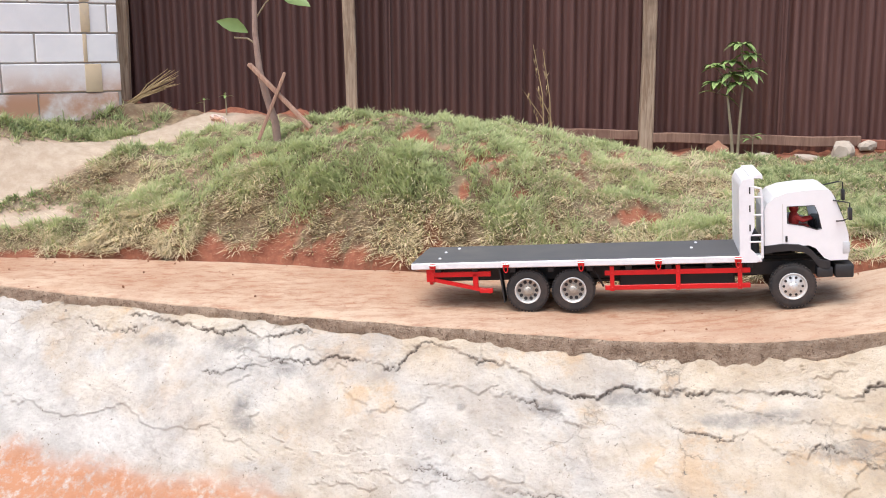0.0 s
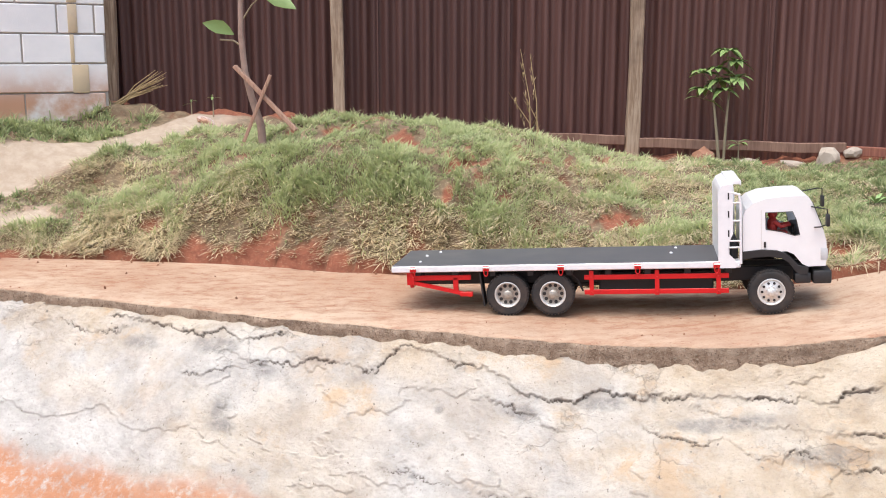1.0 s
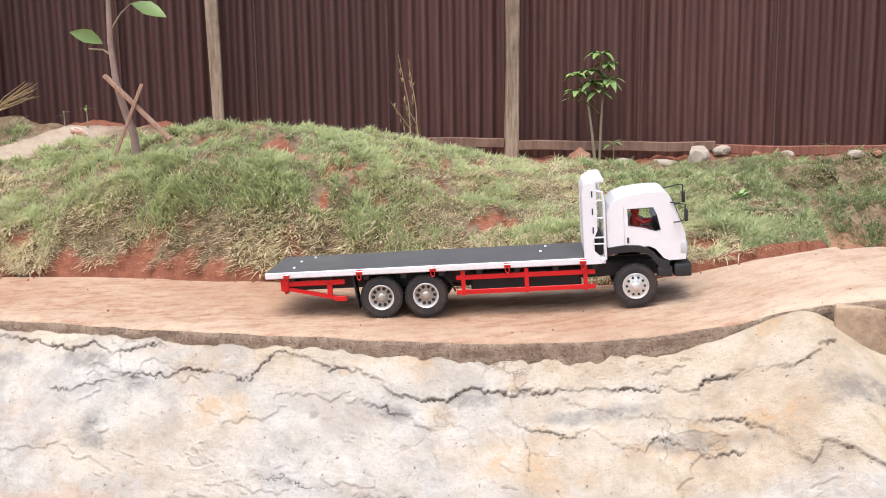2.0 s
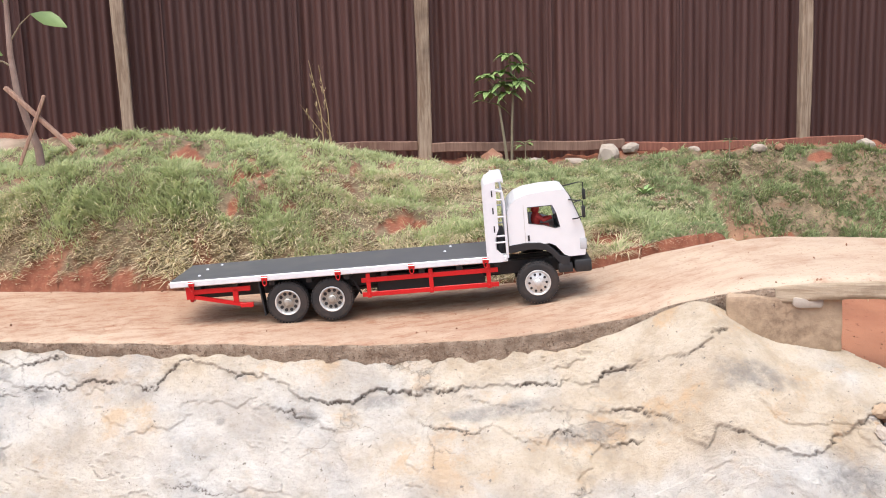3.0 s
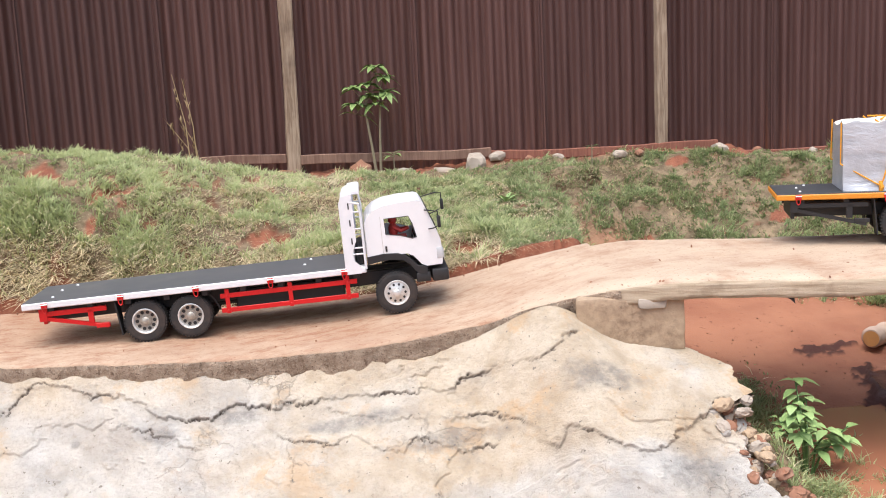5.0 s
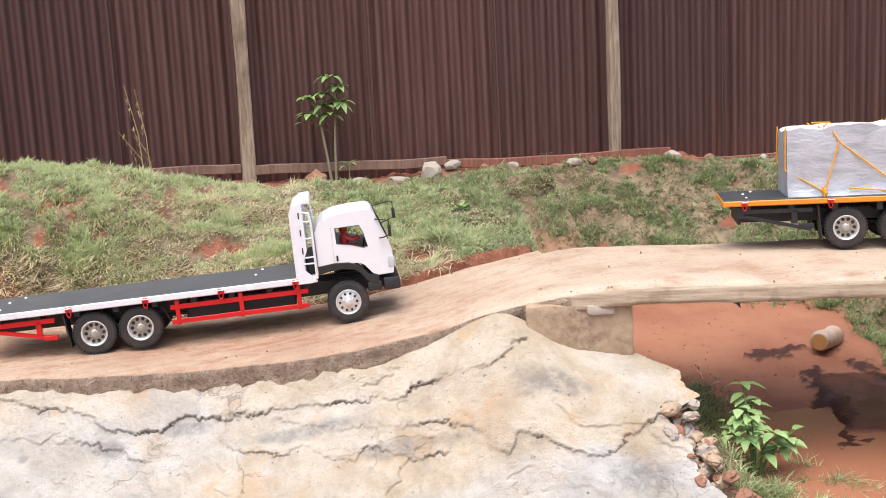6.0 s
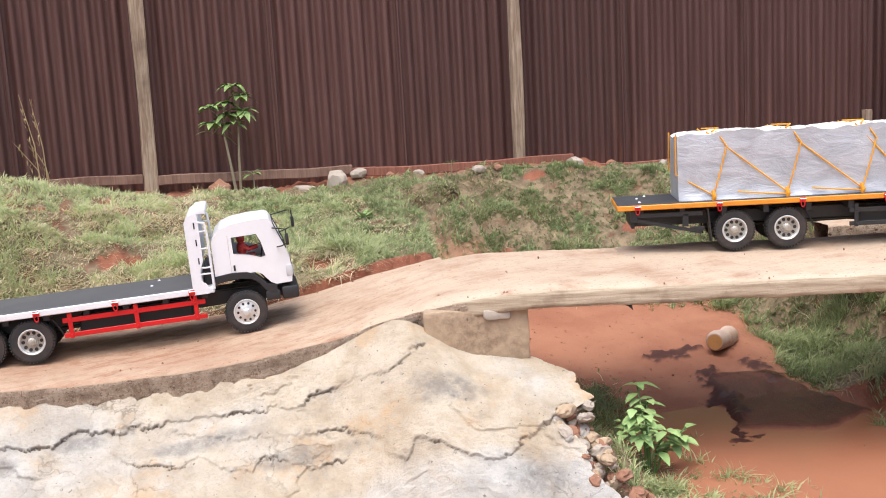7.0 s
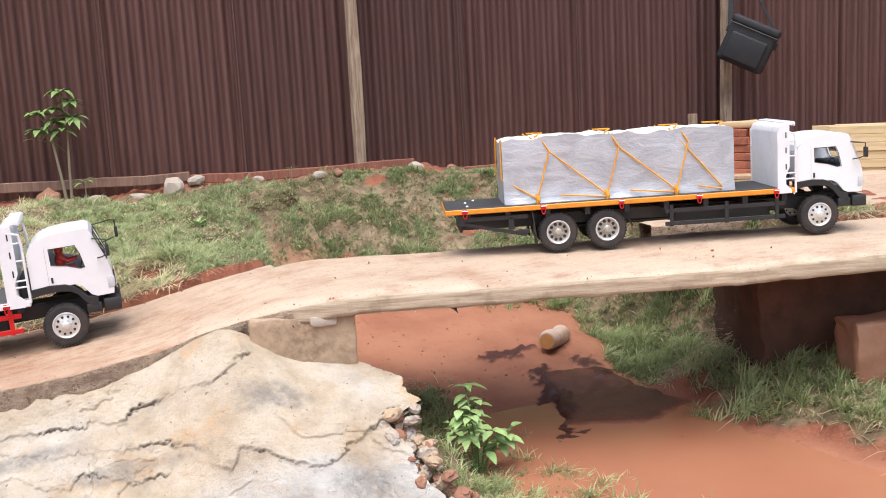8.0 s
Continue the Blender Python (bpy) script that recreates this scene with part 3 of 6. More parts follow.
def build_bank():
    us, vs = np.concatenate([np.linspace(-9, -2.6, 60), np.linspace(-2.58, 2.0, 1150)]), np.concatenate([np.linspace(0, 0.66, 250), np.linspace(0.665, 1.05, 40)])
    U, V = np.meshgrid(us, vs, indexing="ij")
    X = U.copy()
    stretch = smooth(1.3, 2.0, U)
    X = U + stretch * (bank_end(V) - 2.0)
    Y, Z = bank_point(X, V)
    jag = 0.012 * fbm(X, V, 26, 5, 95) + 0.008 * fbm(X, V, 90, 2, 96)
    # coats of cement: each stands proud of the one below it, with a ragged border
    crust = smooth(-0.015, 0.015, fbm(X, V * 1.6, 1.9, 6, 71) - 0.05)
    crack, steps, stain = np.zeros_like(X), np.zeros_like(X), np.zeros_like(X)
    for px, py, step in LEDGES + LOW_LEDGES:
        cx, cy = ridged_path(px, py, int(100 * abs(px[0])) + int(100 * py[0]), 0.014)
        line = np.interp(X, cx, cy) + jag
        above = line - V
        ends = smooth(0, 0.07, X - px[0]) * smooth(0, 0.07, px[-1] - X) * (0.35 + 0.9 * value_noise(X * 7, X * 0 + px[0] * 7, 77))
        steps = steps + 0.85 * step * ends * smooth(-0.004, 0.003, above) * np.exp(-np.clip(above, 0, 9) / 0.10)
        under = np.exp(-((above + 0.003) / (0.0014 + 0.30 * step * value_noise(X * 22, X * 0 + px[0], 79) ** 3)) ** 2) * smooth(0.45, 0.85, ends * (0.35 + 1.2 * value_noise(X * 13, V * 3, 81)))
        crack = np.maximum(crack, under)
        steps = steps - 0.45 * step * under
        # crumbled bits along the border
        steps = steps + 0.011 * ends * np.exp(-((above - 0.012) / 0.03) ** 2) * np.abs(fbm(X, V, 38, 4, 98)) * value_noise(X * 5, V * 5, 82)
        stain = np.maximum(stain, 0.8 * ends * np.exp(-(np.clip(-above, 0, 9) / 0.025 + np.clip(above, 0, 9) / 0.012)) * value_noise(X * 6, V * 9, 97))
    for x, v, rx, rv in BANK_STAINS:
        stain = np.maximum(stain, smooth(0.25, 0.9, np.exp(-((X - x) / rx) ** 2 - ((V - v) / rv) ** 2) + 0.25 * fbm(X, V, 16, 4, 99)))
    lump = 0.008 * fbm(X, V, 5, 4, 72) + 0.003 * np.abs(fbm(X, V, 19, 4, 73)) + 0.0012 * fbm(X, V, 70, 2, 78) + 0.006 * crust
    lump = lump * smooth(0.0, 0.05, V) + steps
    Y = Y - lump * 0.72
    Z = Z + lump * 0.70
    wx, wv = X + 0.30 * fbm(X, V, 3.3, 5, 171), V + 0.20 * fbm(X, V, 4.1, 5, 172)
    tan = np.clip(smooth(-0.6, 0.7, fbm(wx, wv, 1.37, 6, 74) + 1.15 * smooth(0.4, 1.6, wx) * smooth(0.62, 0.40, V) - 0.45 + 0.40 * smooth(0.22, 0.0, V)) * 0.85, 0, 1)
    low = 0.70 + 0.5 * np.clip(X + 0.4, 0, 3)
    clay = smooth(-0.05, 0.08, V - low + 0.05 * fbm(X, V, 6, 4, 75))
    ob = mesh_ob("wall_bank", np.stack([X, Y, Z], 2).reshape(-1, 3), grid_faces(len(us), len(vs))[:, ::-1], M_BANK,
                 attrs={"tan": tan, "crack": crack, "clay": clay, "stain": stain})
    # its broken end, folded back into the earth
    sv = vs
    ex = bank_end(sv)
    ey, ez = bank_point(ex, sv)
    cols = []
    for k in range(9):
        f = k / 8
        cols.append(np.stack([ex - 0.16 * f ** 1.3 + 0.02 * fbm(sv, sv * 0 + k, 15, 3, 76), ey + 0.42 * f, ez - 0.012 + 0.02 * fbm(sv, sv * 0 + k, 22, 3, 79) * (f > 0)], 1))
    V2 = np.stack(cols, 1)
    end = mesh_ob("broken_end", V2.reshape(-1, 3), grid_faces(len(sv), 9), M_EDGE, parent=ob)
    tagged(end, "raw broken concrete end")
    return tagged(ob, "cracked grey and tan cement render on a sloping bank", "retaining bank", kind="structure")


M_BANK = bank_material()
build_bank()

# ---- corrugated fence ----
def fence_material():
    m = Mat("brown_painted_corrugated_steel", 0.5, 0.0, 0.4)
    big, streak, fine = m.noise(0.8, 3), m.noise(5, 5, 0.6, (6, 6, 0.25)), m.noise(60, 4)
    c = m.mix(m.ramp(streak, 0.3, 0.7), (0.086, 0.037, 0.031), (0.132, 0.064, 0.055))
    c = m.mix(m.math("MULTIPLY", m.attr("sheet"), 0.6), c, (0.050, 0.024, 0.022))
    c = m.mix(m.math("MULTIPLY", m.attr("low"), m.ramp(streak, 0.4, 0.75)), c, (0.20, 0.072, 0.038))
    c = m.mix(m.math("MULTIPLY", m.ramp(fine, 0.62, 0.75), 0.35), c, (0.16, 0.09, 0.07))
    m.color(c)
    m.bump(m.math("ADD", streak, fine), 0.12, 0.004)
    return m.m


def wood_material(name, a, b, dark, scale=9):
    m = Mat(name, 0.85)
    grain = m.noise(scale, 6, 0.6, (6, 6, 0.5), 0.6)
    stain = m.noise(2.5, 4)
    c = m.mix(m.ramp(grain, 0.3, 0.7), a, b)
    c = m.mix(m.math("MULTIPLY", m.ramp(stain, 0.5, 0.75), 0.7), c, dark)
    m.color(c)
    m.bump(grain, 0.5, 0.006)
    return m.m


M_FENCE = fence_material()
M_POST = wood_material("weathered_post_wood", (0.22, 0.145, 0.095), (0.42, 0.32, 0.235), (0.085, 0.05, 0.035))
M_RAIL = wood_material("dusty_rail_wood", (0.17, 0.095, 0.068), (0.27, 0.165, 0.12), (0.12, 0.05, 0.035))
M_RED_RAIL = wood_material("clay_stained_board", (0.20, 0.075, 0.05), (0.30, 0.12, 0.08), (0.14, 0.05, 0.035))


def fence_run(x0, x1, base):
    """The sheets along one straight run, each a little out of line with the next."""
    p0, p1 = Vector((x0[0], x0[1])), Vector((x1[0], x1[1]))
    length = (p1 - p0).length
    d = (p1 - p0) / length
    nrm = Vector((-d.y, d.x))
    made, s, k = [], 0.0, 0
    rng = random.Random(int(abs(x0[0]) * 100) + 5)
    while s < length:
        w = min(0.792 + 0.088 * rng.choice([0, 1, 1]), length - s + 0.04)
        us = np.arange(0, w + 0.0001, 0.008)
        off = rng.uniform(0.0, 0.02) + 0.012 * (k % 2)
        lean = rng.uniform(-0.01, 0.01)
        zs = np.linspace(base + rng.uniform(-0.03, 0.0), 3.3, 9)
        U, Zs = np.meshgrid(us, zs, indexing="ij")
        ph = np.cos(2 * np.pi * U / 0.088)
        wave = -0.017 * np.sign(ph) * np.abs(ph) ** 0.7
        wob = 0.006 * fbm(U + s, Zs, 1.3, 2, 80 + k)
        along = s + U + lean * (Zs - base) * 0.3
        X = p0.x + d.x * along + nrm.x * (wave + off + wob)
        Y = p0.y + d.y * along + nrm.y * (wave + off + wob)
        low = smooth(0.35, 0.0, Zs - base - 0.12 * fbm(along, Zs * 0, 3, 3, 88))
        sheet = np.full_like(X, rng.uniform(0, 1))
        ob = mesh_ob("fence_sheet", np.stack([X, Y, Zs], 2).reshape(-1, 3), grid_faces(len(us), len(zs))[:, ::-1], M_FENCE, attrs={"low": low, "sheet": sheet})
        made.append(ob)
        s += w - 0.03
        k += 1
    return made


def crooked_post(name, x, y, z0, z1, wide, lean=0.0, material=None, seed=0):
    """A rough-sawn post with a slight bow."""
    bm = bmesh.new()
    rings = []
    for i in range(15):
        t = i / 14
        z = z0 + (z1 - z0) * t
        cx = x + lean * (z - z0) + 0.008 * math.sin(t * 5 + seed)
        w = wide * (0.5 + 0.03 * math.sin(t * 13 + seed * 2))
        ring = []
        for ax, ay in ((-1, -0.75), (-0.8, -1), (0.8, -1), (1, -0.8), (1, 0.8), (0.8, 1), (-0.8, 1), (-1, 0.8)):
            ring.append(bm.verts.new((cx + ax * w, y + ay * w * 0.8, z)))
        rings.append(ring)
    for a, b in zip(rings, rings[1:]):
        for k in range(8):
            bm.faces.new((a[k], a[(k + 1) % 8], b[(k + 1) % 8], b[k]))
    bm.faces.new(rings[-1])
    bm.faces.new(rings[0][::-1])
    return part(name, bm, material or M_POST)


def build_fence():
    fence = new("wall_fence")
    tagged(fence, "tall dark brown corrugated metal fence on wooden posts", "fence", kind="structure")
    for a, b, base in ((FENCE[0], FENCE[1], 0.95), (FENCE[1], FENCE[2], 0.70), (FENCE[2], FENCE[3], 0.70), (FENCE[3], FENCE[4], 0.75), (FENCE[4], FENCE[5], 0.5)):
        for ob in fence_run(a, b, base):
            ob.parent = fence
    for x, y, z0, wide, lean in ((-2.03, 6.84, 1.0, 0.075, 0.0), (-0.585, 6.84, 0.8, 0.075, 0.0), (1.30, 6.80, 0.78, 0.085, 0.012), (3.74, 6.32, 0.86, 0.075, -0.012), (6.20, 5.34, 0.6, 0.07, 0.0)):
        crooked_post("post", x, y, z0, 3.3, wide, lean, seed=int(x * 10)).parent = fence
    # rails along the foot of the fence
    for a, b, z, h, mat in (((0.2, 6.83), (1.26, 6.80), 0.985, 0.06, M_RAIL), ((1.34, 6.79), (2.6, 6.56), 0.955, 0.062, M_RAIL), ((2.55, 6.58), (4.1, 6.22), 0.925, 0.06, M_RED_RAIL), ((4.1, 6.24), (5.6, 5.62), 0.86, 0.05, M_RED_RAIL)):
        d = Vector((b[0] - a[0], b[1] - a[1], 0))
        bm = bbox(0, d.length, -0.02, 0.02, -h / 2, h / 2, 0.004)
        bmesh.ops.subdivide_edges(bm, edges=[e for e in bm.edges if e.calc_length() > 0.5], cuts=8)
        for v in bm.verts:
            v.co.z += 0.008 * math.sin(v.co.x * 3.1 + a[0]) + 0.003 * math.sin(v.co.x * 11)
        bmesh.ops.transform(bm, matrix=Matrix.Translation((a[0], a[1], z)) @ Matrix.Rotation(math.atan2(d.y, d.x), 4, "Z"), verts=bm.verts)
        part("rail", bm, mat, fence)


build_fence()

# ---- model trucks ----
M_WHITE = simple("white_gloss_paint", (0.80, 0.80, 0.81), (0.72, 0.72, 0.73), 12, 0.28, bump=0.03)
M_BED_WHITE = simple("white_painted_aluminium", (0.78, 0.78, 0.80), (0.66, 0.66, 0.68), 40, 0.4, bump=0.05)
M_RED = simple("bright_red_paint", (0.62, 0.012, 0.014), (0.48, 0.010, 0.012), 20, 0.38, bump=0.04)
M_ORANGE = simple("orange_paint", (0.72, 0.27, 0.025), (0.60, 0.21, 0.02), 25, 0.42, bump=0.05)
M_BLACK = simple("black_plastic", (0.018, 0.018, 0.020), (0.03, 0.028, 0.027), 40, 0.5, bump=0.1)
M_MAT = simple("grey_rubber_mat", (0.075, 0.077, 0.082), (0.12, 0.115, 0.11), 9, 0.55, bump=0.12)
M_DARKMAT = simple("black_rubber_mat", (0.035, 0.036, 0.04), (0.06, 0.058, 0.055), 14, 0.6, bump=0.15)
M_TYRE = simple("dusty_black_tyre", (0.020, 0.020, 0.021), (0.075, 0.05, 0.04), 18, 0.8, bump=0.4, dist=0.002)
M_CHROME = simple("brushed_aluminium", (0.74, 0.73, 0.71), (0.60, 0.58, 0.55), 60, 0.3, 0.45, bump=0.03)
M_HUB = simple("dull_hub_metal", (0.50, 0.47, 0.42), (0.36, 0.32, 0.27), 60, 0.45, 0.5, bump=0.05)
M_LENS = simple("clear_lamp_plastic", (0.60, 0.61, 0.62), (0.45, 0.46, 0.48), 60, 0.12, bump=0.1)
M_STEEL = simple("bright_steel", (0.65, 0.65, 0.66), None, 40, 0.3, 1.0, bump=0.02)
M_SEAT = simple("dark_cab_lining", (0.05, 0.05, 0.055), None, 30, 0.7)


def glass_material():
    m = Mat("tinted_glass", 0.03)
    m.b.inputs["Transmission Weight"].default_value = 1.0
    m.b.inputs["IOR"].default_value = 1.08
    m.color((0.80, 0.84, 0.86))
    return m.m


M_GLASS = glass_material()


def holed_panel(outer, inner, y, thick, bm=None):
    """A side panel in x and z with a window opening, thick towards +y."""
    bm = bm or bmesh.new()
    edges = []
    for loop in (outer, inner):
        vs = [bm.verts.new((x, y, z)) for x, z in loop]
        edges += [bm.edges.new((vs[k], vs[(k + 1) % len(vs)])) for k in range(len(vs))]
    made = bmesh.ops.triangle_fill(bm, use_beauty=True, use_dissolve=False, edges=edges)
    faces = [g for g in made["geom"] if isinstance(g, bmesh.types.BMFace)]
    ext = bmesh.ops.extrude_face_region(bm, geom=faces)
    bmesh.ops.translate(bm, vec=(0, thick, 0), verts=[g for g in ext["geom"] if isinstance(g, bmesh.types.BMVert)])
    bmesh.ops.recalc_face_normals(bm, faces=list(bm.faces))
    return bm


def wheel(parent, x, y, r, width, side, steer=False):
    """A wheel with its tyre and rim; side is -1 or 1, the side it faces."""
    w = new("wheel")
    w.parent = parent
    w.location = (x, y, r)
    h, ri = width / 2, r * 0.60
    tread = [(ri, -h * 0.8), (ri * 1.06, -h * 0.95), (r * 0.80, -h), (r * 0.93, -h * 0.96), (r * 0.985, -h * 0.8), (r, -h * 0.55), (r, -h * 0.10), (r * 0.975, -h * 0.06), (r * 0.975, h * 0.06), (r, h * 0.10), (r, h * 0.55), (r * 0.985, h * 0.8), (r * 0.93, h * 0.96), (r * 0.80, h), (ri * 1.06, h * 0.95), (ri, h * 0.8), (ri, -h * 0.8)]
    bm = lathe(tread, 36)
    n = 40
    for k in range(n):
        for sgn in (-1, 1):
            a = 2 * math.pi * (k + (0.5 if sgn > 0 else 0)) / n
            m = Matrix.Rotation(a, 4, "Y") @ Matrix.Translation((r * 1.0, sgn * h * 0.62, 0))
            box(bm, -0.0035, 0.0015, -h * 0.34, h * 0.34, -0.0035, 0.0035, m)
    part("tyre", bm, M_TYRE, w)
    s = side
    prof = [(ri * 1.0, s * h * 0.80), (ri * 1.03, s * h * 0.97), (ri * 0.97, s * h * 1.0), (ri * 0.90, s * h * 0.90), (ri * 0.84, s * h * (0.45 if not steer else 0.75)), (ri * 0.50, s * h * (0.40 if not steer else 0.88)), (ri * 0.44, s * h * (0.55 if not steer else 0.95)), (ri * 0.001, s * h * (0.55 if not steer else 0.95))]
    rim = part("rim", lathe(prof if steer else prof[:5], 36), M_CHROME, w, "bright metal rim")
    if not steer:
        part("rim_disc", lathe(prof[4:], 36), M_HUB, rim, "dull metal wheel disc with round holes")
    bm = bmesh.new()
    holes = 10
    for k in range(holes):
        a = 2 * math.pi * k / holes
        yy = s * h * (0.455 if not steer else 0.86)
        m = Matrix.Translation((ri * 0.68 * math.cos(a), yy, ri * 0.68 * math.sin(a))) @ Matrix.Rotation(radians(90), 4, "X")
        bmesh.ops.create_cone(bm, cap_ends=True, segments=10, radius1=ri * (0.10 if steer else 0.14), radius2=ri * (0.10 if steer else 0.14), depth=0.004, matrix=m)
    part("rim_vent", bm, M_BLACK, rim)
    y0 = s * h * (0.55 if not steer else 0.95)
    hub = lathe([(ri * 0.34, y0), (ri * 0.32, y0 + s * 0.008), (ri * 0.22, y0 + s * 0.011), (ri * 0.20, y0 + s * 0.016), (0.0005, y0 + s * 0.018)], 20)
    for k in range(8):
        a = 2 * math.pi * (k + 0.5) / 8
        bmesh.ops.create_cone(hub, cap_ends=True, segments=6, radius1=0.0022, radius2=0.0018, depth=0.006, matrix=Matrix.Translation((ri * 0.40 * math.cos(a), y0 + s * 0.002, ri * 0.40 * math.sin(a))) @ Matrix.Rotation(radians(90), 4, "X"))
    part("hub", hub, M_CHROME if steer else M_HUB, rim)
    return w


def hook(parent, x, y, z, side, material):
    """A lashing eye on the bed's rim: bracket and hanging ring."""
    h = part("lashing_bracket", bbox(x - 0.012, x + 0.012, y - 0.006 if side < 0 else y, y if side < 0 else y + 0.006, z - 0.008, z + 0.012, 0.002), material, parent, "bright red lashing bracket" if material is M_RED else "")
    pts = []
    for k in range(17):
        a = 2 * math.pi * k / 16
        pts.append((x + 0.0075 * math.sin(a), y + side * 0.006, z - 0.012 + 0.015 * math.cos(a)))
    part("ring", tube(pts, 0.0022, 6), material, h)
    part("pin", tube([(x - 0.011, y + side * 0.007, z + 0.006), (x + 0.013, y + side * 0.007, z + 0.006)], 0.002, 6), M_STEEL, h, "bright steel pin")


def side_guard(parent, x0, x1, y, z0, z1, posts, material, label):
    g = new("side_guard")
    g.parent = parent
    tagged(g, label)
    for z in (z0, z1):
        part("rail", bbox(x0, x1, y - 0.004, y + 0.004, z - 0.009, z + 0.009, 0.0015), material, g)
    for x in posts:
        part("upright", bbox(x - 0.008, x + 0.008, y - 0.007, y - 0.001, z0 - 0.012, z1 + 0.026, 0.001), material, g)
        for z in (z0, z1):
            bm = bmesh.new()
            bmesh.ops.create_uvsphere(bm, u_segments=8, v_segments=5, radius=0.0035, matrix=Matrix.Translation((x, y - 0.008 if y < 0 else y + 0.005, z)))
            part("bolt", bm, material, g)


def rear_guard(parent, x0, y, zt, material, length=0.25):
    g = new("rear_guard")
    g.parent = parent
    part("rail", bbox(x0, x0 + length, y - 0.006, y + 0.006, zt - 0.011, zt + 0.008, 0.0015), material, g)
    part("end_plate", bbox(x0, x0 + 0.03, y - 0.009, y + 0.009, zt - 0.028, zt + 0.02, 0.0015), material, g)
    bm = bmesh.new()
    m = Matrix.Translation((x0 + 0.03, y, zt - 0.02)) @ Matrix.Rotation(radians(13), 4, "Y")
    box(bm, 0, length * 0.90, -0.006, 0.006, -0.008, 0.006, m)
    part("brace", bm, material, g)
    part("upright", bbox(x0 + length * 0.72, x0 + length * 0.80, y - 0.006, y + 0.006, zt - 0.055, zt, 0.001), material, g)
    part("foot", bbox(x0 + length * 0.82, x0 + length * 1.02, y - 0.008, y + 0.008, zt - 0.075, zt - 0.058, 0.0015), material, g)


def build_cab(truck, w):
    """A flat-fronted lorry cab: shell with openings, glass, fenders, bumper, lamps and mirrors."""
    win = [(-0.012, 0.318), (-0.014, 0.384), (0.090, 0.386), (0.104, 0.352), (0.117, 0.293), (0.100, 0.290), (0.05, 0.307)]
    outer = [(-0.100, 0.226), (-0.100, 0.372), (-0.088, 0.398), (-0.060, 0.422), (-0.015, 0.438), (0.06, 0.446), (0.135, 0.447), (0.152, 0.440), (0.165, 0.418), (0.206, 0.312), (0.218, 0.270), (0.222, 0.205), (0.216, 0.168), (0.150, 0.166), (0.128, 0.176), (0.095, 0.216), (0.070, 0.228)]
    bm = bmesh.new()
    holed_panel(outer, win, -w, 0.008, bm)
    holed_panel(outer, win, w - 0.008, 0.008, bm)
    # the skin from the back wall over the roof to the windscreen's head, and the front below the glass
    def skin(points, inset=0.0):
        for (xa, za), (xb, zb) in zip(points, points[1:]):
            d = Vector((xb - xa, 0, zb - za)).normalized()
            nrm = Vector((d.z, 0, -d.x)) * 0.006
            q = [Vector((xa, -w + 0.004, za)), Vector((xb, -w + 0.004, zb)), Vector((xb, w - 0.004, zb)), Vector((xa, w - 0.004, za))]
            a = [bm.verts.new(p) for p in q]
            b = [bm.verts.new(p + nrm) for p in q]
            bm.faces.new(a)
            bm.faces.new(b[::-1])
            for k in range(4):
                bm.faces.new((a[k], b[k], b[(k + 1) % 4], a[(k + 1) % 4]))
    skin(outer[:9])
    skin(outer[9:13])
    skin([outer[12], outer[13]])
    skin([outer[-1], outer[0]])
    # pillars beside the windscreen
    for y0 in (-w, w - 0.016):
        box(bm, 0, 0.114, y0, y0 + 0.016, -0.006, 0.0, Matrix.Translation((0.165, 0, 0.418)) @ Matrix.Rotation(math.atan2(0.106, 0.041), 4, "Y"))
    bmesh.ops.recalc_face_normals(bm, faces=list(bm.faces))
    cab = part("cab", bm, M_WHITE, truck, "glossy white cab shell")
    # glass
    bm = bmesh.new()
    q = [bm.verts.new(p) for p in ((0.163, -w + 0.016, 0.416), (0.163, w - 0.016, 0.416), (0.203, w - 0.016, 0.314), (0.203, -w + 0.016, 0.314))]
    bm.faces.new(q)
    ob = part("windscreen", bm, M_GLASS, cab, "clear sloping windscreen")
    ob.visible_shadow = False
    part("windscreen_rubber", tube([(0.166, -w + 0.014, 0.418), (0.207, -w + 0.014, 0.312), (0.207, w - 0.014, 0.312), (0.166, w - 0.014, 0.418), (0.166, -w + 0.014, 0.418)], 0.003, 6), M_BLACK, cab)
    for s in (-1, 1):
        bm = bmesh.new()
        bm.faces.new([bm.verts.new((x, s * (w - 0.004), z)) for x, z in [win[3], win[4], win[5], win[6], win[0], (0.03, 0.330), (0.09, 0.345)]])
        ob = part("side_window", bm, M_GLASS, cab)
        ob.visible_shadow = False
        part("window_seal", tube([(x, s * (w + 0.0005), z) for x, z in win + win[:1]], 0.0016, 6), M_BLACK, cab)
        part("door_handle", bbox(-0.020, -0.012, s * w - 0.004, s * w + 0.004, 0.245, 0.268, 0.001), M_BLACK, cab, "black door handle")
        part("door_gap", tube([(-0.03, s * (w + 0.0002), 0.24), (-0.03, s * (w + 0.0002), 0.395)], 0.0008, 4), M_HUB, cab)
        # fender arch
        arch = [(-0.102, 0.196), (-0.102, 0.230), (-0.03, 0.238), (0.03, 0.234), (0.062, 0.222), (0.088, 0.200), (0.112, 0.172), (0.150, 0.166), (0.150, 0.128), (0.118, 0.132), (0.100, 0.148), (0.075, 0.182), (0.050, 0.200), (0.0, 0.208), (-0.06, 0.204)]
        a, b = sorted((s * (w + 0.004), s * (w - 0.05)))
        part("fender", prism(arch, a, b, 0.002, 1), M_BLACK, cab, "matt black wheel arch")
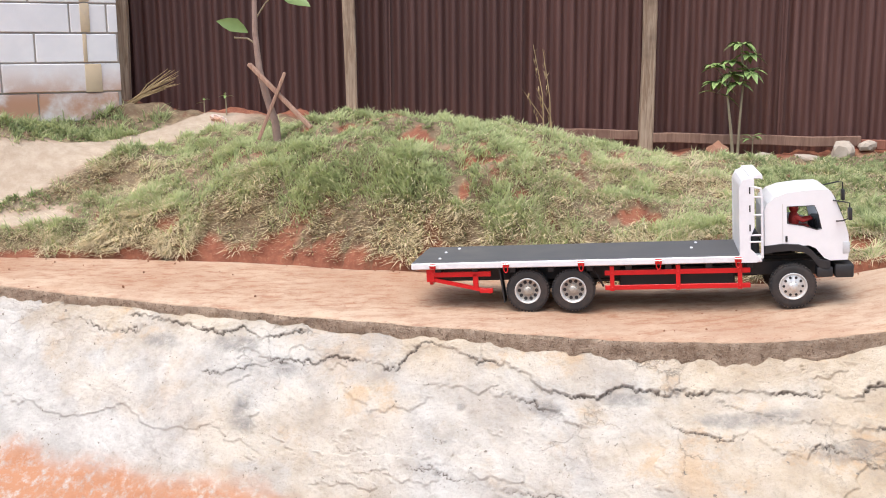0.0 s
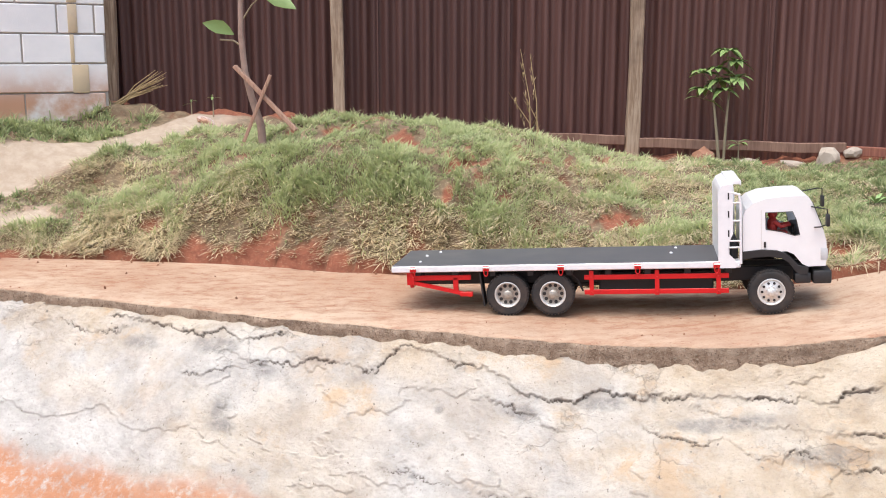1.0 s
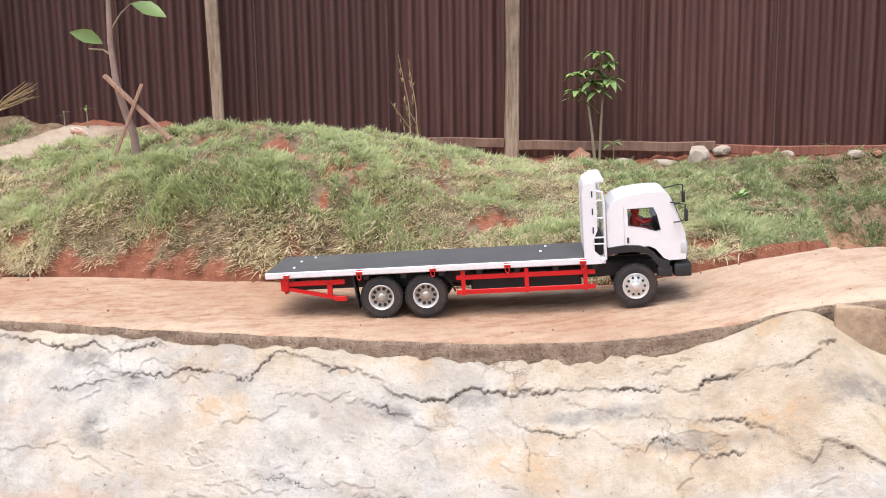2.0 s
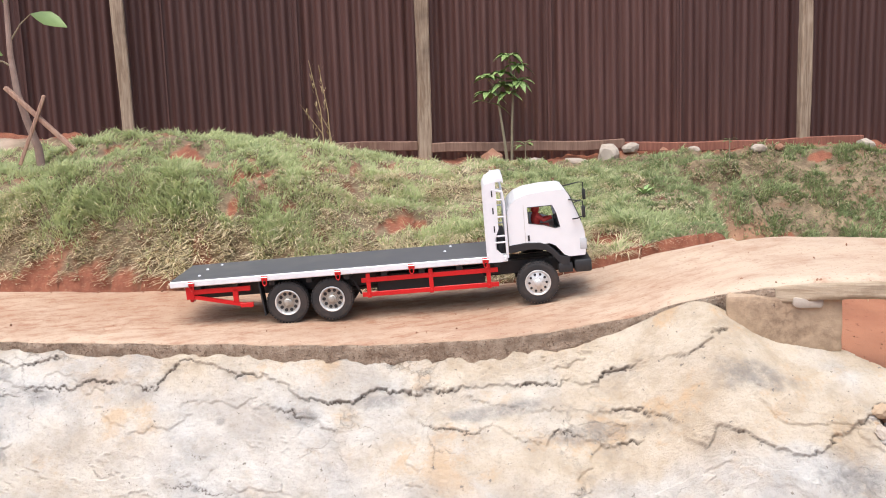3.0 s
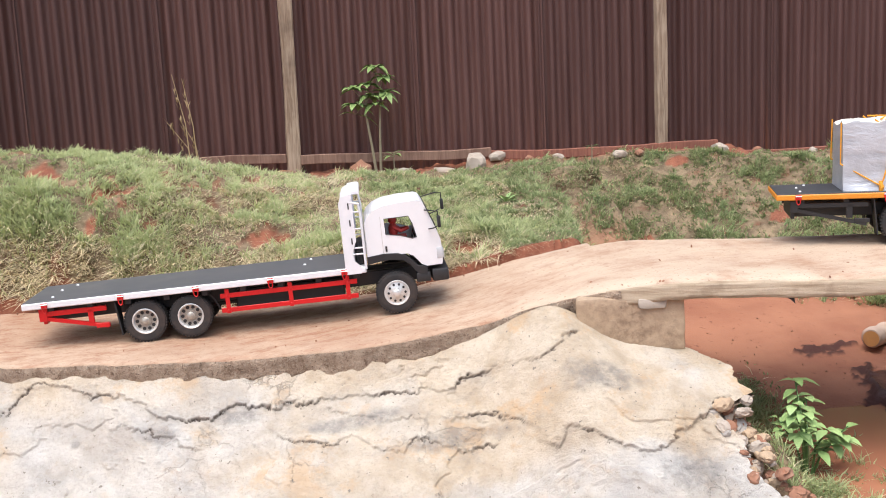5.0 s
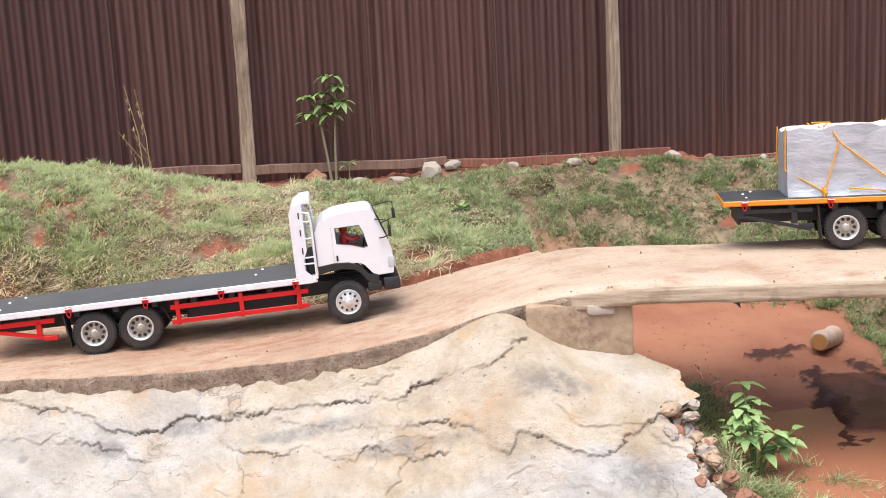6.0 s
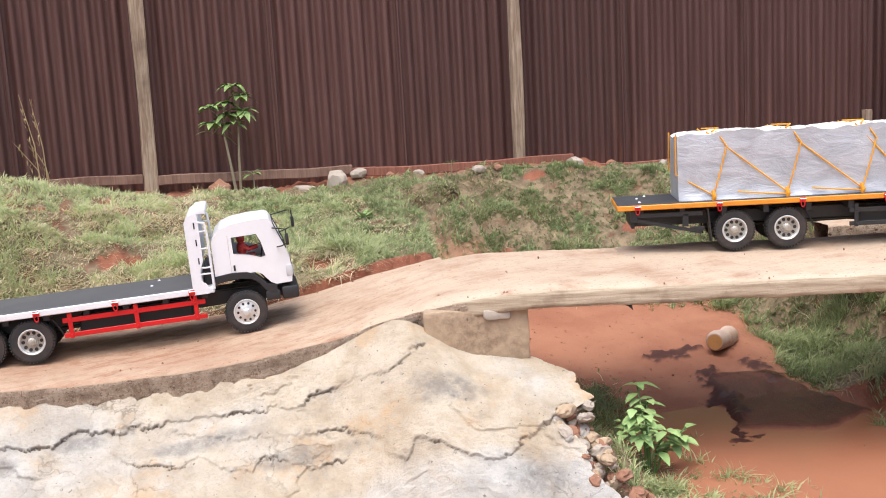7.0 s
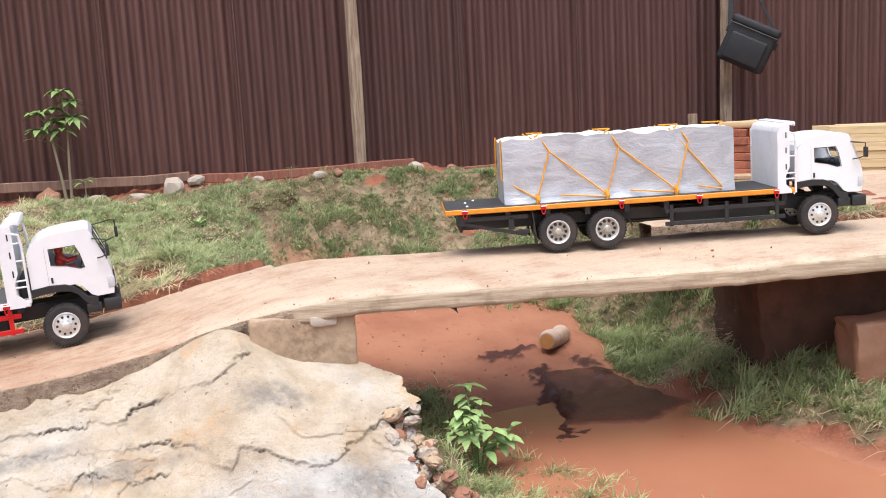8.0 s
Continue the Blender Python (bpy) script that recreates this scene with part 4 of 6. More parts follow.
        part("step", bbox(0.100, 0.160, a, b, 0.100, 0.140, 0.004, 2), M_BLACK, cab)
        lamp = part("headlight", bbox(0.196, 0.222, s * w - 0.006 if s > 0 else -w - 0.002, s * w + 0.002 if s > 0 else -w + 0.006, 0.192, 0.240, 0.003, 2), M_LENS, cab, "clear plastic headlight")
        part("lamp_front", bbox(0.212, 0.226, s * w - 0.055 if s > 0 else -w + 0.004, s * w - 0.004 if s > 0 else -w + 0.055, 0.194, 0.236, 0.004, 2), M_LENS, cab, "clear plastic headlight")
        # mirror on its bent arm
        if s < 0:
            pts = [(0.160, -w - 0.002, 0.404), (0.19, -w - 0.03, 0.402), (0.214, -w - 0.040, 0.398), (0.214, -w - 0.042, 0.340), (0.19, -w - 0.03, 0.328), (0.172, -w - 0.002, 0.322)]
        else:
            pts = [(0.165, w, 0.420), (0.24, w + 0.035, 0.428), (0.262, w + 0.045, 0.424), (0.262, w + 0.045, 0.355), (0.24, w + 0.04, 0.345), (0.20, w, 0.338)]
        arm = part("mirror_arm", tube(pts, 0.0028, 6), M_BLACK, cab)
        cx, cy, cz = pts[3]
        part("mirror", bbox(cx - 0.006, cx + 0.008, cy - 0.014, cy + 0.014, cz - 0.008, cz + 0.040, 0.004, 2), M_BLACK, arm, "black mirror housing")
        part("wiper", tube([(0.209, s * 0.03, 0.316), (0.190, s * 0.09, 0.352)], 0.0016, 5), M_BLACK, cab)
    part("bumper", bbox(0.168, 0.240, -w - 0.003, w + 0.003, 0.096, 0.150, 0.008, 2), M_BLACK, cab, "matt black bumper")
    gr = part("grille", bbox(0.218, 0.229, -w + 0.058, w - 0.058, 0.172, 0.222, 0.002), M_BLACK, cab)
    for z in (0.182, 0.196, 0.210):
        part("grille_bar", bbox(0.228, 0.232, -w + 0.058, w - 0.058, z - 0.003, z + 0.003, 0.001), M_CHROME, gr)
    part("badge", bbox(0.2215, 0.2255, -0.035, 0.035, 0.245, 0.262, 0.001), M_HUB, cab)
    part("dashboard", bbox(0.115, 0.195, -w + 0.012, w - 0.012, 0.250, 0.305, 0.01, 2), M_SEAT, cab)
    for y in (-0.08, 0.08):
        part("cab_seat", bbox(-0.07, -0.03, y - 0.04, y + 0.04, 0.23, 0.345, 0.01, 2), M_SEAT, cab)
    pts = [(0.105 + 0.012 * math.cos(2 * math.pi * k / 14) * 0.5, -0.085 + 0.027 * math.sin(2 * math.pi * k / 14), 0.300 + 0.022 * math.cos(2 * math.pi * k / 14)) for k in range(15)]
    part("steering_wheel", tube(pts, 0.0022, 6), M_BLACK, cab)
    cab.scale, cab.location = (0.90, 1.0, 0.91), (-0.008, 0, 0.0203)


def build_truck(name, label, at, rim_paint, mat_paint, guard_paint, rear=-1.407, axles=(-0.963, -0.791), bed=(0.173, 0.197), rear_len=0.25, r=0.080, headboard=True):
    """A flatbed lorry; x forward from the front axle, y to its left."""
    t = new(name)
    tagged(t, label, "model truck")
    w, wb = 0.158, 0.172
    for y in (-0.055, 0.055):
        part("chassis_rail", bbox(rear + 0.06, 0.17, y - 0.014, y + 0.014, 0.105, 0.158, 0.003), M_BLACK, t)
    for k in range(9):
        x = rear + 0.1 + k * (abs(rear) - 0.25) / 8
        part("cross_beam", bbox(x - 0.012, x + 0.012, -wb + 0.02, wb - 0.02, 0.150, bed[0] + 0.001, 0.002), M_BLACK, t)
    front = -0.107
    b = part("bed_frame", bbox(rear, front, -wb, wb, bed[0], bed[1], 0.003, 1), rim_paint, t)
    mat_ob = part("bed_mat", bbox(rear + 0.004, front - 0.075, -wb + 0.006, wb - 0.006, bed[1] - 0.004, bed[1] + 0.0035, 0.001), mat_paint, t, "grey rubber bed mat")
    for x, y in ((rear + 0.10, 0.03), (rear + 0.14, 0.11), (-0.35, 0.0), (rear + 0.10, -0.10), (-0.33, 0.11)):
        bm = bmesh.new()
        bmesh.ops.create_cone(bm, cap_ends=True, segments=10, radius1=0.007, radius2=0.004, depth=0.006, matrix=Matrix.Translation((x, y, bed[1] + 0.005)))
        part("bolt_cap", bm, M_BED_WHITE, mat_ob, "white bolt cap")
    for s in (-1, 1):
        for k in range(5):
            hook(t, rear + 0.085 + k * (abs(rear) - 0.107 - 0.17) / 4, s * wb, bed[0] + 0.010, s, M_RED)
        side_guard(t, -0.672, -0.148, s * (w - 0.004), 0.086, 0.142, (-0.645, -0.405, -0.185), guard_paint, "red painted side guard rails" if guard_paint is M_RED else "black side guard rails")
        rear_guard(t, rear + 0.055, s * (w - 0.01), bed[0] - 0.024, guard_paint, rear_len)
        part("side_tank", bbox(-0.62, -0.20, s * (w - 0.085) - 0.04, s * (w - 0.085) + 0.04, 0.075, 0.150, 0.006, 1), M_BLACK, t)
        for x in axles:
            wheel(t, x, s * (w - 0.026), r, 0.058, s)
        wheel(t, 0.0, s * (w - 0.018), r, 0.046, s, steer=True)
        mx = axles[0] - r - 0.022
        part("mudflap", bbox(mx - 0.003, mx + 0.003, s * (w - 0.028) - 0.03, s * (w - 0.028) + 0.03, 0.035, bed[0] - 0.005, 0.001, m=Matrix.Translation((mx, 0, 0.15)) @ Matrix.Rotation(radians(-6), 4, "Y") @ Matrix.Translation((-mx, 0, -0.15))), M_BLACK, t)
        fx = axles[1] + r + 0.012
        part("mudguard", tube([(fx - 0.03, s * (w - 0.03), bed[0] - 0.008), (fx, s * (w - 0.03), 0.13), (fx + 0.02, s * (w - 0.03), 0.085)], 0.004, 6), M_BLACK, t)
    part("axle", tube([(axles[0], -0.12, r), (axles[0], 0.12, r)], 0.012, 10), M_BLACK, t)
    part("axle", tube([(axles[1], -0.12, r), (axles[1], 0.12, r)], 0.012, 10), M_BLACK, t)
    part("axle", tube([(0, -0.12, r), (0, 0.12, r)], 0.010, 10), M_BLACK, t)
    part("drive_shaft", tube([(axles[0], 0, r), (-0.1, 0, 0.10)], 0.009, 8), M_BLACK, t)
    part("tail_board", bbox(rear + 0.06, rear + 0.075, -0.13, 0.13, 0.105, bed[0] - 0.004, 0.002), guard_paint, t)
    if headboard:
        hb = part("headboard", prism([(-0.184, bed[1]), (-0.184, 0.448), (-0.176, 0.470), (-0.150, 0.486), (-0.146, 0.486), (-0.146, bed[1])], -w - 0.008, w + 0.008, 0.002, 1), M_BED_WHITE, t, "tall white headboard panel")
        part("visor", prism([(-0.150, 0.474), (-0.152, 0.490), (-0.112, 0.492), (-0.104, 0.488), (-0.104, 0.470), (-0.112, 0.476)], -w - 0.006, w + 0.006, 0.002, 1), M_BED_WHITE, hb)
        for s in (-1, 1):
            y = s * (w + 0.013)
            part("ladder_post", tube([(-0.150, y, 0.450), (-0.112, y, 0.440), (-0.107, y, 0.40), (-0.107, y, 0.188), (-0.116, y, 0.182)], 0.005, 8), M_BED_WHITE, hb)
            for z in (0.248, 0.272, 0.345, 0.41):
                part("rung", tube([(-0.150, y, z), (-0.107, y, z)], 0.0035, 6), M_BED_WHITE, hb)
            bm = prism([(-0.186, bed[0]), (-0.186, 0.448), (-0.172, 0.474), (-0.134, 0.480), (-0.134, 0.300), (-0.150, 0.262), (-0.150, 0.225), (-0.125, 0.200), (-0.125, bed[0])], y - 0.004, y + 0.004)
            part("side_plate", bm, M_BED_WHITE, hb)
            for z in (0.30, 0.37, 0.435):
                part("slot", bbox(-0.152, -0.147, y - 0.005, y + 0.005, z - 0.012, z + 0.012), M_BLACK, hb)
        part("air_tank", bbox(-0.142, -0.112, -0.12, 0.12, 0.18, 0.27, 0.01, 2), M_BLACK, t)
    build_cab(t, w)
    t.matrix_world = at
    return t


def driver_doll(at):
    """A small seated figure, one plain mesh."""
    bm = bmesh.new()
    bmesh.ops.create_uvsphere(bm, u_segments=14, v_segments=10, radius=0.017, matrix=Matrix.Translation((0, 0, 0.083)) @ Matrix.Diagonal((1, 0.9, 1.15, 1)))
    bmesh.ops.create_uvsphere(bm, u_segments=14, v_segments=10, radius=0.026, matrix=Matrix.Translation((0, 0, 0.042)) @ Matrix.Diagonal((0.75, 1.1, 1.2, 1)))
    tube([(0.0, -0.026, 0.058), (0.028, -0.028, 0.038), (0.060, -0.016, 0.045)], [0.009, 0.007, 0.006], 8, bm)
    tube([(0.0, 0.026, 0.058), (0.028, 0.028, 0.038), (0.060, 0.016, 0.045)], [0.009, 0.007, 0.006], 8, bm)
    box(bm, -0.02, 0.05, -0.03, 0.03, 0.0, 0.018)
    d = part("driver_doll", bm, M_DOLL)
    d.matrix_world = at
    return tagged(d, "small red plastic driver doll on the cab seat", "doll")


M_DOLL = simple("red_doll_plastic", (0.50, 0.05, 0.04), (0.40, 0.03, 0.03), 30, 0.5)

TRUCK_AT = pose(1.337, 3.988, 0.560, 0, -3.07, -11.0) @ Matrix.Scale(1.03, 4)
build_truck("flatbed_truck", "white model flatbed truck with red guard rails on the track", TRUCK_AT, M_BED_WHITE, M_MAT, M_RED)
driver_doll(TRUCK_AT @ pose(0.012, -0.085, 0.272))
CARGO_TRUCK_AT = pose(4.35, 2.96, 0.752, 0, -0.6, -27)
build_truck("cargo_truck", "orange-edged black model flatbed truck carrying a wrapped load", CARGO_TRUCK_AT, M_ORANGE, M_DARKMAT, M_BLACK, rear=-1.62, axles=(-1.137, -0.925), bed=(0.186, 0.208), rear_len=0.30, r=0.083)


# ---- the wrapped load ----
def tarp_material():
    m = Mat("silver_tarpaulin", 0.38, 0.25)
    fold, fine = m.noise(7, 5, 0.6, (1, 1, 2.2), 0.8), m.noise(40, 4, 0.6, (1, 1, 3))
    m.color(m.mix(m.ramp(fold, 0.3, 0.7), (0.40, 0.42, 0.46), (0.55, 0.57, 0.61)))
    m.bump(m.math("ADD", fold, m.math("MULTIPLY", fine, 0.3)), 0.45, 0.012)
    return m.m


M_TARP = tarp_material()
M_TARP_TOP = simple("cream_tarp_top", (0.76, 0.72, 0.62), (0.68, 0.62, 0.50), 15, 0.6, bump=0.3, dist=0.006)
M_ROPE = simple("orange_rope", (0.80, 0.36, 0.03), (0.62, 0.25, 0.02), 90, 0.8, bump=0.5, dist=0.002)


def build_cargo(at):
    x0, x1, w, h = -1.36, -0.36, 0.135, 0.275
    bm = bmesh.new()
    nu, nv = 60, 22
    prof = []
    for k in range(nv):
        t = k / (nv - 1)
        a = t * (2 * h + 2 * w)
        prof.append((-w, a) if a < h else ((-w + (a - h), h) if a < h + 2 * w else (w, h - (a - h - 2 * w))))
    rings = []
    for i in range(nu):
        u = i / (nu - 1)
        x = x0 + (x1 - x0) * u
        end = min(u, 1 - u) * (x1 - x0)
        ring = []
        for y, z in prof:
            r = 0.012 * float(fbm(x * 1.0, y + z * 1.7, 6, 3, 91)) + 0.006 * float(fbm(x, y + z, 22, 2, 92))
            corner = 1 - 0.06 * max(0.0, 1 - end / 0.03)
            ring.append(bm.verts.new((x, y * corner * (1 + r * 2) + (0.012 if z < 0.02 and y > 0 else -0.012 if z < 0.02 else 0), max(0.0, z * (1 - 0.03 * max(0.0, 1 - end / 0.04)) + r * (z > 0.01)))))
        rings.append(ring)
    for a, b in zip(rings, rings[1:]):
        for k in range(nv - 1):
            f = bm.faces.new((a[k], a[k + 1], b[k + 1], b[k]))
            if min(prof[k][1], prof[k + 1][1]) > h - 0.01:
                f.material_index = 1
    bm.faces.new(rings[0])
    bm.faces.new(rings[-1][::-1])
    bmesh.ops.recalc_face_normals(bm, faces=list(bm.faces))
    load = part("wrapped_load", bm, [M_TARP, M_TARP_TOP])
    tagged(load, "load wrapped in silver tarpaulin, lashed with orange rope", "cargo")
    hook_x = [-1.22, -0.92, -0.62, -0.42]
    for s in (-1, 1):
        y = s * (w + 0.014)
        for i, hx in enumerate(hook_x[:-1]):
            a, b = hx, hook_x[i + 1]
            for p, q in (((a, y, 0.01), (a + 0.06, s * (w + 0.006), h * 0.8)), ((a + 0.06, s * (w + 0.006), h * 0.8), (a + 0.02, s * (w - 0.01), h + 0.008)), ((a - 0.02, s * (w - 0.01), h + 0.008), (b, y, 0.02)), ((b, y, 0.01), (a + 0.1, y, 0.03))):
                mid = [(p[j] + q[j]) / 2 for j in range(3)]
                mid[1] += s * 0.006
                part("rope", tube([p, mid, q], 0.0032, 6), M_ROPE, load, "taut orange rope")
        part("rope", tube([(x0 - 0.004, s * (w - 0.02), h), (x0 - 0.008, s * (w - 0.01), h * 0.4), (hook_x[0], y, 0.02)], 0.0032, 6), M_ROPE, load)
        for hx in hook_x[:3]:
            part("knot", tube([(hx, y, -0.012), (hx + 0.004, y + s * 0.003, 0.015), (hx - 0.002, y, 0.04)], [0.006, 0.010, 0.006], 8), M_ROPE, load, "orange rope knot")
    for k, hx in enumerate(hook_x):
        part("rope", tube([(hx, -w, h + 0.008), (hx + 0.05, 0, h + 0.014), (hx, w, h + 0.008)], 0.0032, 6), M_ROPE, load)
    load.matrix_world = at


build_cargo(CARGO_TRUCK_AT @ pose(0, 0, 0.2125))

# ---- block wall ----
def block_material():
    m = Mat("white_aerated_block", 0.9)
    big, fine, pore = m.noise(3, 4), m.noise(25, 5), m.noise(160, 3)
    c = m.mix(m.ramp(big, 0.3, 0.7), (0.72, 0.73, 0.75), (0.82, 0.82, 0.83))
    z = m.t.nodes.new("ShaderNodeSeparateXYZ")
    m.link(m.t.nodes.new("ShaderNodeNewGeometry").outputs["Position"], z.inputs[0])
    splash = m.math("MULTIPLY", m.ramp(z.outputs[2], 1.50, 1.22), m.ramp(m.noise(5, 5), 0.25, 0.6))
    c = m.mix(splash, c, (0.50, 0.27, 0.17))
    c = m.mix(m.math("MULTIPLY", m.piece(), 0.12), c, (0.5, 0.48, 0.45))
    m.color(c)
    m.bump(m.math("ADD", fine, pore), 0.3, 0.004)
    return m.m


M_BLOCK = block_material()
M_MORTAR = simple("grey_mortar", (0.36, 0.33, 0.30), (0.46, 0.42, 0.36), 30, 0.95, bump=0.7, dist=0.006)
M_YELLOW_MORTAR = simple("yellow_mortar_smear", (0.58, 0.47, 0.32), (0.50, 0.42, 0.32), 25, 0.95, bump=0.6, dist=0.006)


def build_block_wall():
    base = Matrix.Translation((-1.985, 6.62, 0)) @ Matrix.Rotation(math.atan2(-0.55, -0.85), 4, "Z")
    wall = part("wall_blocks", bbox(0.004, 4.0, -0.10, -0.008, 0.8, 3.3, 0.003, m=base), M_MORTAR)
    tagged(wall, "white aerated block wall with grey mortar, clay-stained below", "block wall", kind="structure")
    joints = {0: [0.02, 0.5, 1.1, 1.7, 2.3, 2.9, 3.5], 1: [0.0, 0.17, 0.70, 1.25, 1.85, 2.4, 3.0, 3.6], 2: [0.012, 0.50, 1.06, 1.62, 2.2, 2.8, 3.4], 3: [0.0, 0.07, 0.29, 0.86, 1.42, 2.0, 2.6, 3.2]}
    rng = random.Random(4)
    for k in range(12):
        z0 = 1.115 + 0.176 * k
        js = joints[min(k, 3)] if k < 4 else [0.0, 0.28 if k % 2 else 0.52, 0.86 if k % 2 else 1.08, 1.42, 2.0, 2.6, 3.2]
        for a, b in zip(js, js[1:]):
            g = rng.uniform(0.003, 0.007)
            bm = bbox(a + g, b - g, -0.012, rng.uniform(0.0, 0.006), z0 + 0.005, z0 + 0.176 - 0.005, 0.004, 1, m=base)
            part("block", bm, M_BLOCK, wall, smooth_faces=False)
    for k, (s, z0, h, w) in enumerate(((0.17, 1.29, 0.17, 0.05), (0.20, 1.65, 0.17, 0.028), (0.21, 1.47, 0.17, 0.012), (0.20, 1.83, 0.17, 0.03))):
        part("mortar_smear", bbox(s - w, s + w, 0.0, 0.010, z0, z0 + h, 0.006, 2, m=base), M_YELLOW_MORTAR, wall, "yellowish mortar smear")


build_block_wall()


# ---- abutments of the bridge ----
M_PIER = simple("weathered_concrete_block", (0.45, 0.33, 0.22), (0.24, 0.165, 0.11), 30, 0.95, bump=0.8, dist=0.008)
M_PALE_STONE = simple("pale_stone", (0.42, 0.36, 0.30), (0.28, 0.20, 0.15), 11, 0.9, bump=0.6, dist=0.01)
M_RED_STONE = simple("clay_stained_stone", (0.27, 0.125, 0.075), (0.37, 0.23, 0.16), 9, 0.95, bump=0.7, dist=0.01)
# the far abutment's brown, darkened to hold the gloom below the deck
M_SHADED_ABUTMENT = simple("shade_dark_abutment", (0.085, 0.042, 0.028), (0.15, 0.07, 0.045), 12, 0.95, bump=0.7, dist=0.01)


def rough_block(x0, x1, y0, y1, z0, z1, seed, amp=0.008, cuts=9, edge=0.012):
    bm = bbox(x0, x1, y0, y1, z0, z1, edge, 2 if edge > 0.01 else 1)
    bmesh.ops.subdivide_edges(bm, edges=[e for e in bm.edges if e.calc_length() > 0.04], cuts=cuts, use_grid_fill=True)
    for v in bm.verts:
        n = noise.noise_vector(v.co * 9 + Vector((seed, 0, 0)))
        v.co += n * amp + noise.noise_vector(v.co * 30 + Vector((0, seed, 0))) * amp * 0.4
    return bm


def build_abutments():
    turn = Matrix.Rotation(radians(-20), 4, "Z")
    bm = rough_block(-0.22, 0.17, 0.0, 0.55, -0.20, 0.0, 3)
    bmesh.ops.transform(bm, matrix=Matrix.Translation((2.055, 3.225, 0.662)) @ turn, verts=bm.verts)
    pier = part("bridge_pier", bm, M_PIER)
    tagged(pier, "weathered concrete block pier under the bridge deck", "bridge pier", kind="structure")
    chip = rough_block(-0.05, 0.05, -0.012, 0.03, -0.035, 0.0, 8, 0.012, 4)
    bmesh.ops.transform(chip, matrix=Matrix.Translation((2.10, 3.200, 0.664)) @ turn, verts=chip.verts)
    part("mortar_chip", chip, M_PALE_STONE, pier, "pale broken mortar lump")
    turn = Matrix.Rotation(radians(-24), 4, "Z")
    # far abutment: under-deck shade is painted into its near-black brown
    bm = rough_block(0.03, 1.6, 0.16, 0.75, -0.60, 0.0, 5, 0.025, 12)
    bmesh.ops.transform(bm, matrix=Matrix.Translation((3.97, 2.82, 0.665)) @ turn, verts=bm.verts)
    pier = part("bridge_pier", bm, M_SHADED_ABUTMENT)
    tagged(pier, "brown abutment under the bridge deck, coloured dark for the shade there", "bridge pier", kind="structure")
    bm = rough_block(0.12, 1.2, -0.10, 0.12, -0.52, -0.24, 6, 0.02, 9)
    bmesh.ops.transform(bm, matrix=Matrix.Translation((4.06, 2.62, 0.665)) @ turn, verts=bm.verts)
    part("footing", bm, M_RED_STONE, pier, "rough clay-stained footing")


build_abutments()


# ---- standing water in the channel ----
def build_water():
    m = Mat("muddy_water", 0.16)
    m.color(m.mix(m.noise(2, 3), (0.33, 0.135, 0.078), (0.41, 0.175, 0.10)))
    m.bump(m.noise(9, 2), 0.04, 0.01)
    xs, ys = np.arange(2.45, 4.3, 0.05), np.arange(0.8, 3.9, 0.05)
    X, Y = np.meshgrid(xs, ys, indexing="ij")
    Z = np.full_like(X, 0.003)
    ob = mesh_ob("water", np.stack([X, Y, Z], 2).reshape(-1, 3), grid_faces(len(xs), len(ys)), m.m)
    tagged(ob, "shallow muddy brown puddle water in the channel", "puddle", kind="structure")


build_water()


# ---- plants ----
def leaf_material(name, a, b, rough=0.5):
    m = Mat(name, rough)
    c = m.mix(m.island(), a, b)
    m.color(m.mix(m.math("MULTIPLY", m.noise(30, 3), 0.4), c, tuple(v * 0.6 for v in a)))
    m.b.inputs["Subsurface Weight"].default_value = 0.0
    return m.m


M_LEAF = leaf_material("fresh_green_leaf", (0.15, 0.245, 0.07), (0.30, 0.41, 0.15))
M_SHRUB_LEAF = leaf_material("pale_green_shrub_leaf", (0.24, 0.38, 0.13), (0.40, 0.54, 0.23))
M_DARK_LEAF = leaf_material("mid_green_leaf", (0.06, 0.13, 0.035), (0.12, 0.22, 0.06))
M_BARK = simple("pale_green_bark", (0.30, 0.25, 0.17), (0.20, 0.17, 0.10), 25, 0.9, bump=0.5, dist=0.003)
M_GREY_BARK = simple("pinkish_grey_bark", (0.34, 0.24, 0.20), (0.22, 0.15, 0.12), 22, 0.9, bump=0.5, dist=0.004)
M_STRAW = leaf_material("dry_straw", (0.36, 0.26, 0.13), (0.48, 0.36, 0.20), 0.8)


def leaf(bm, base, way, length, width, droop=0.5, fold=0.25, across=None):
    """A pointed leaf with a fold along its midrib."""
    way = Vector(way).normalized()
    side = Vector(across) if across else way.cross(Vector((0, 0, 1)))
    if side.length < 0.05:
        side = Vector((1, 0, 0))
    side.normalize()
    up = side.cross(way).normalized()
    rows = []
    for t, w in ((0.0, 0.06), (0.2, 0.6), (0.45, 1.0), (0.7, 0.75), (0.9, 0.3), (1.0, 0.02)):
        c = Vector(base) + way * length * t + Vector((0, 0, -1)) * droop * length * t * t
        rows.append([bm.verts.new(c - side * width * 0.5 * w + up * fold * width * w * 0.5), bm.verts.new(c), bm.verts.new(c + side * width * 0.5 * w + up * fold * width * w * 0.5)])
    for a, b in zip(rows, rows[1:]):
        bm.faces.new((a[0], a[1], b[1], b[0]))
        bm.faces.new((a[1], a[2], b[2], b[1]))


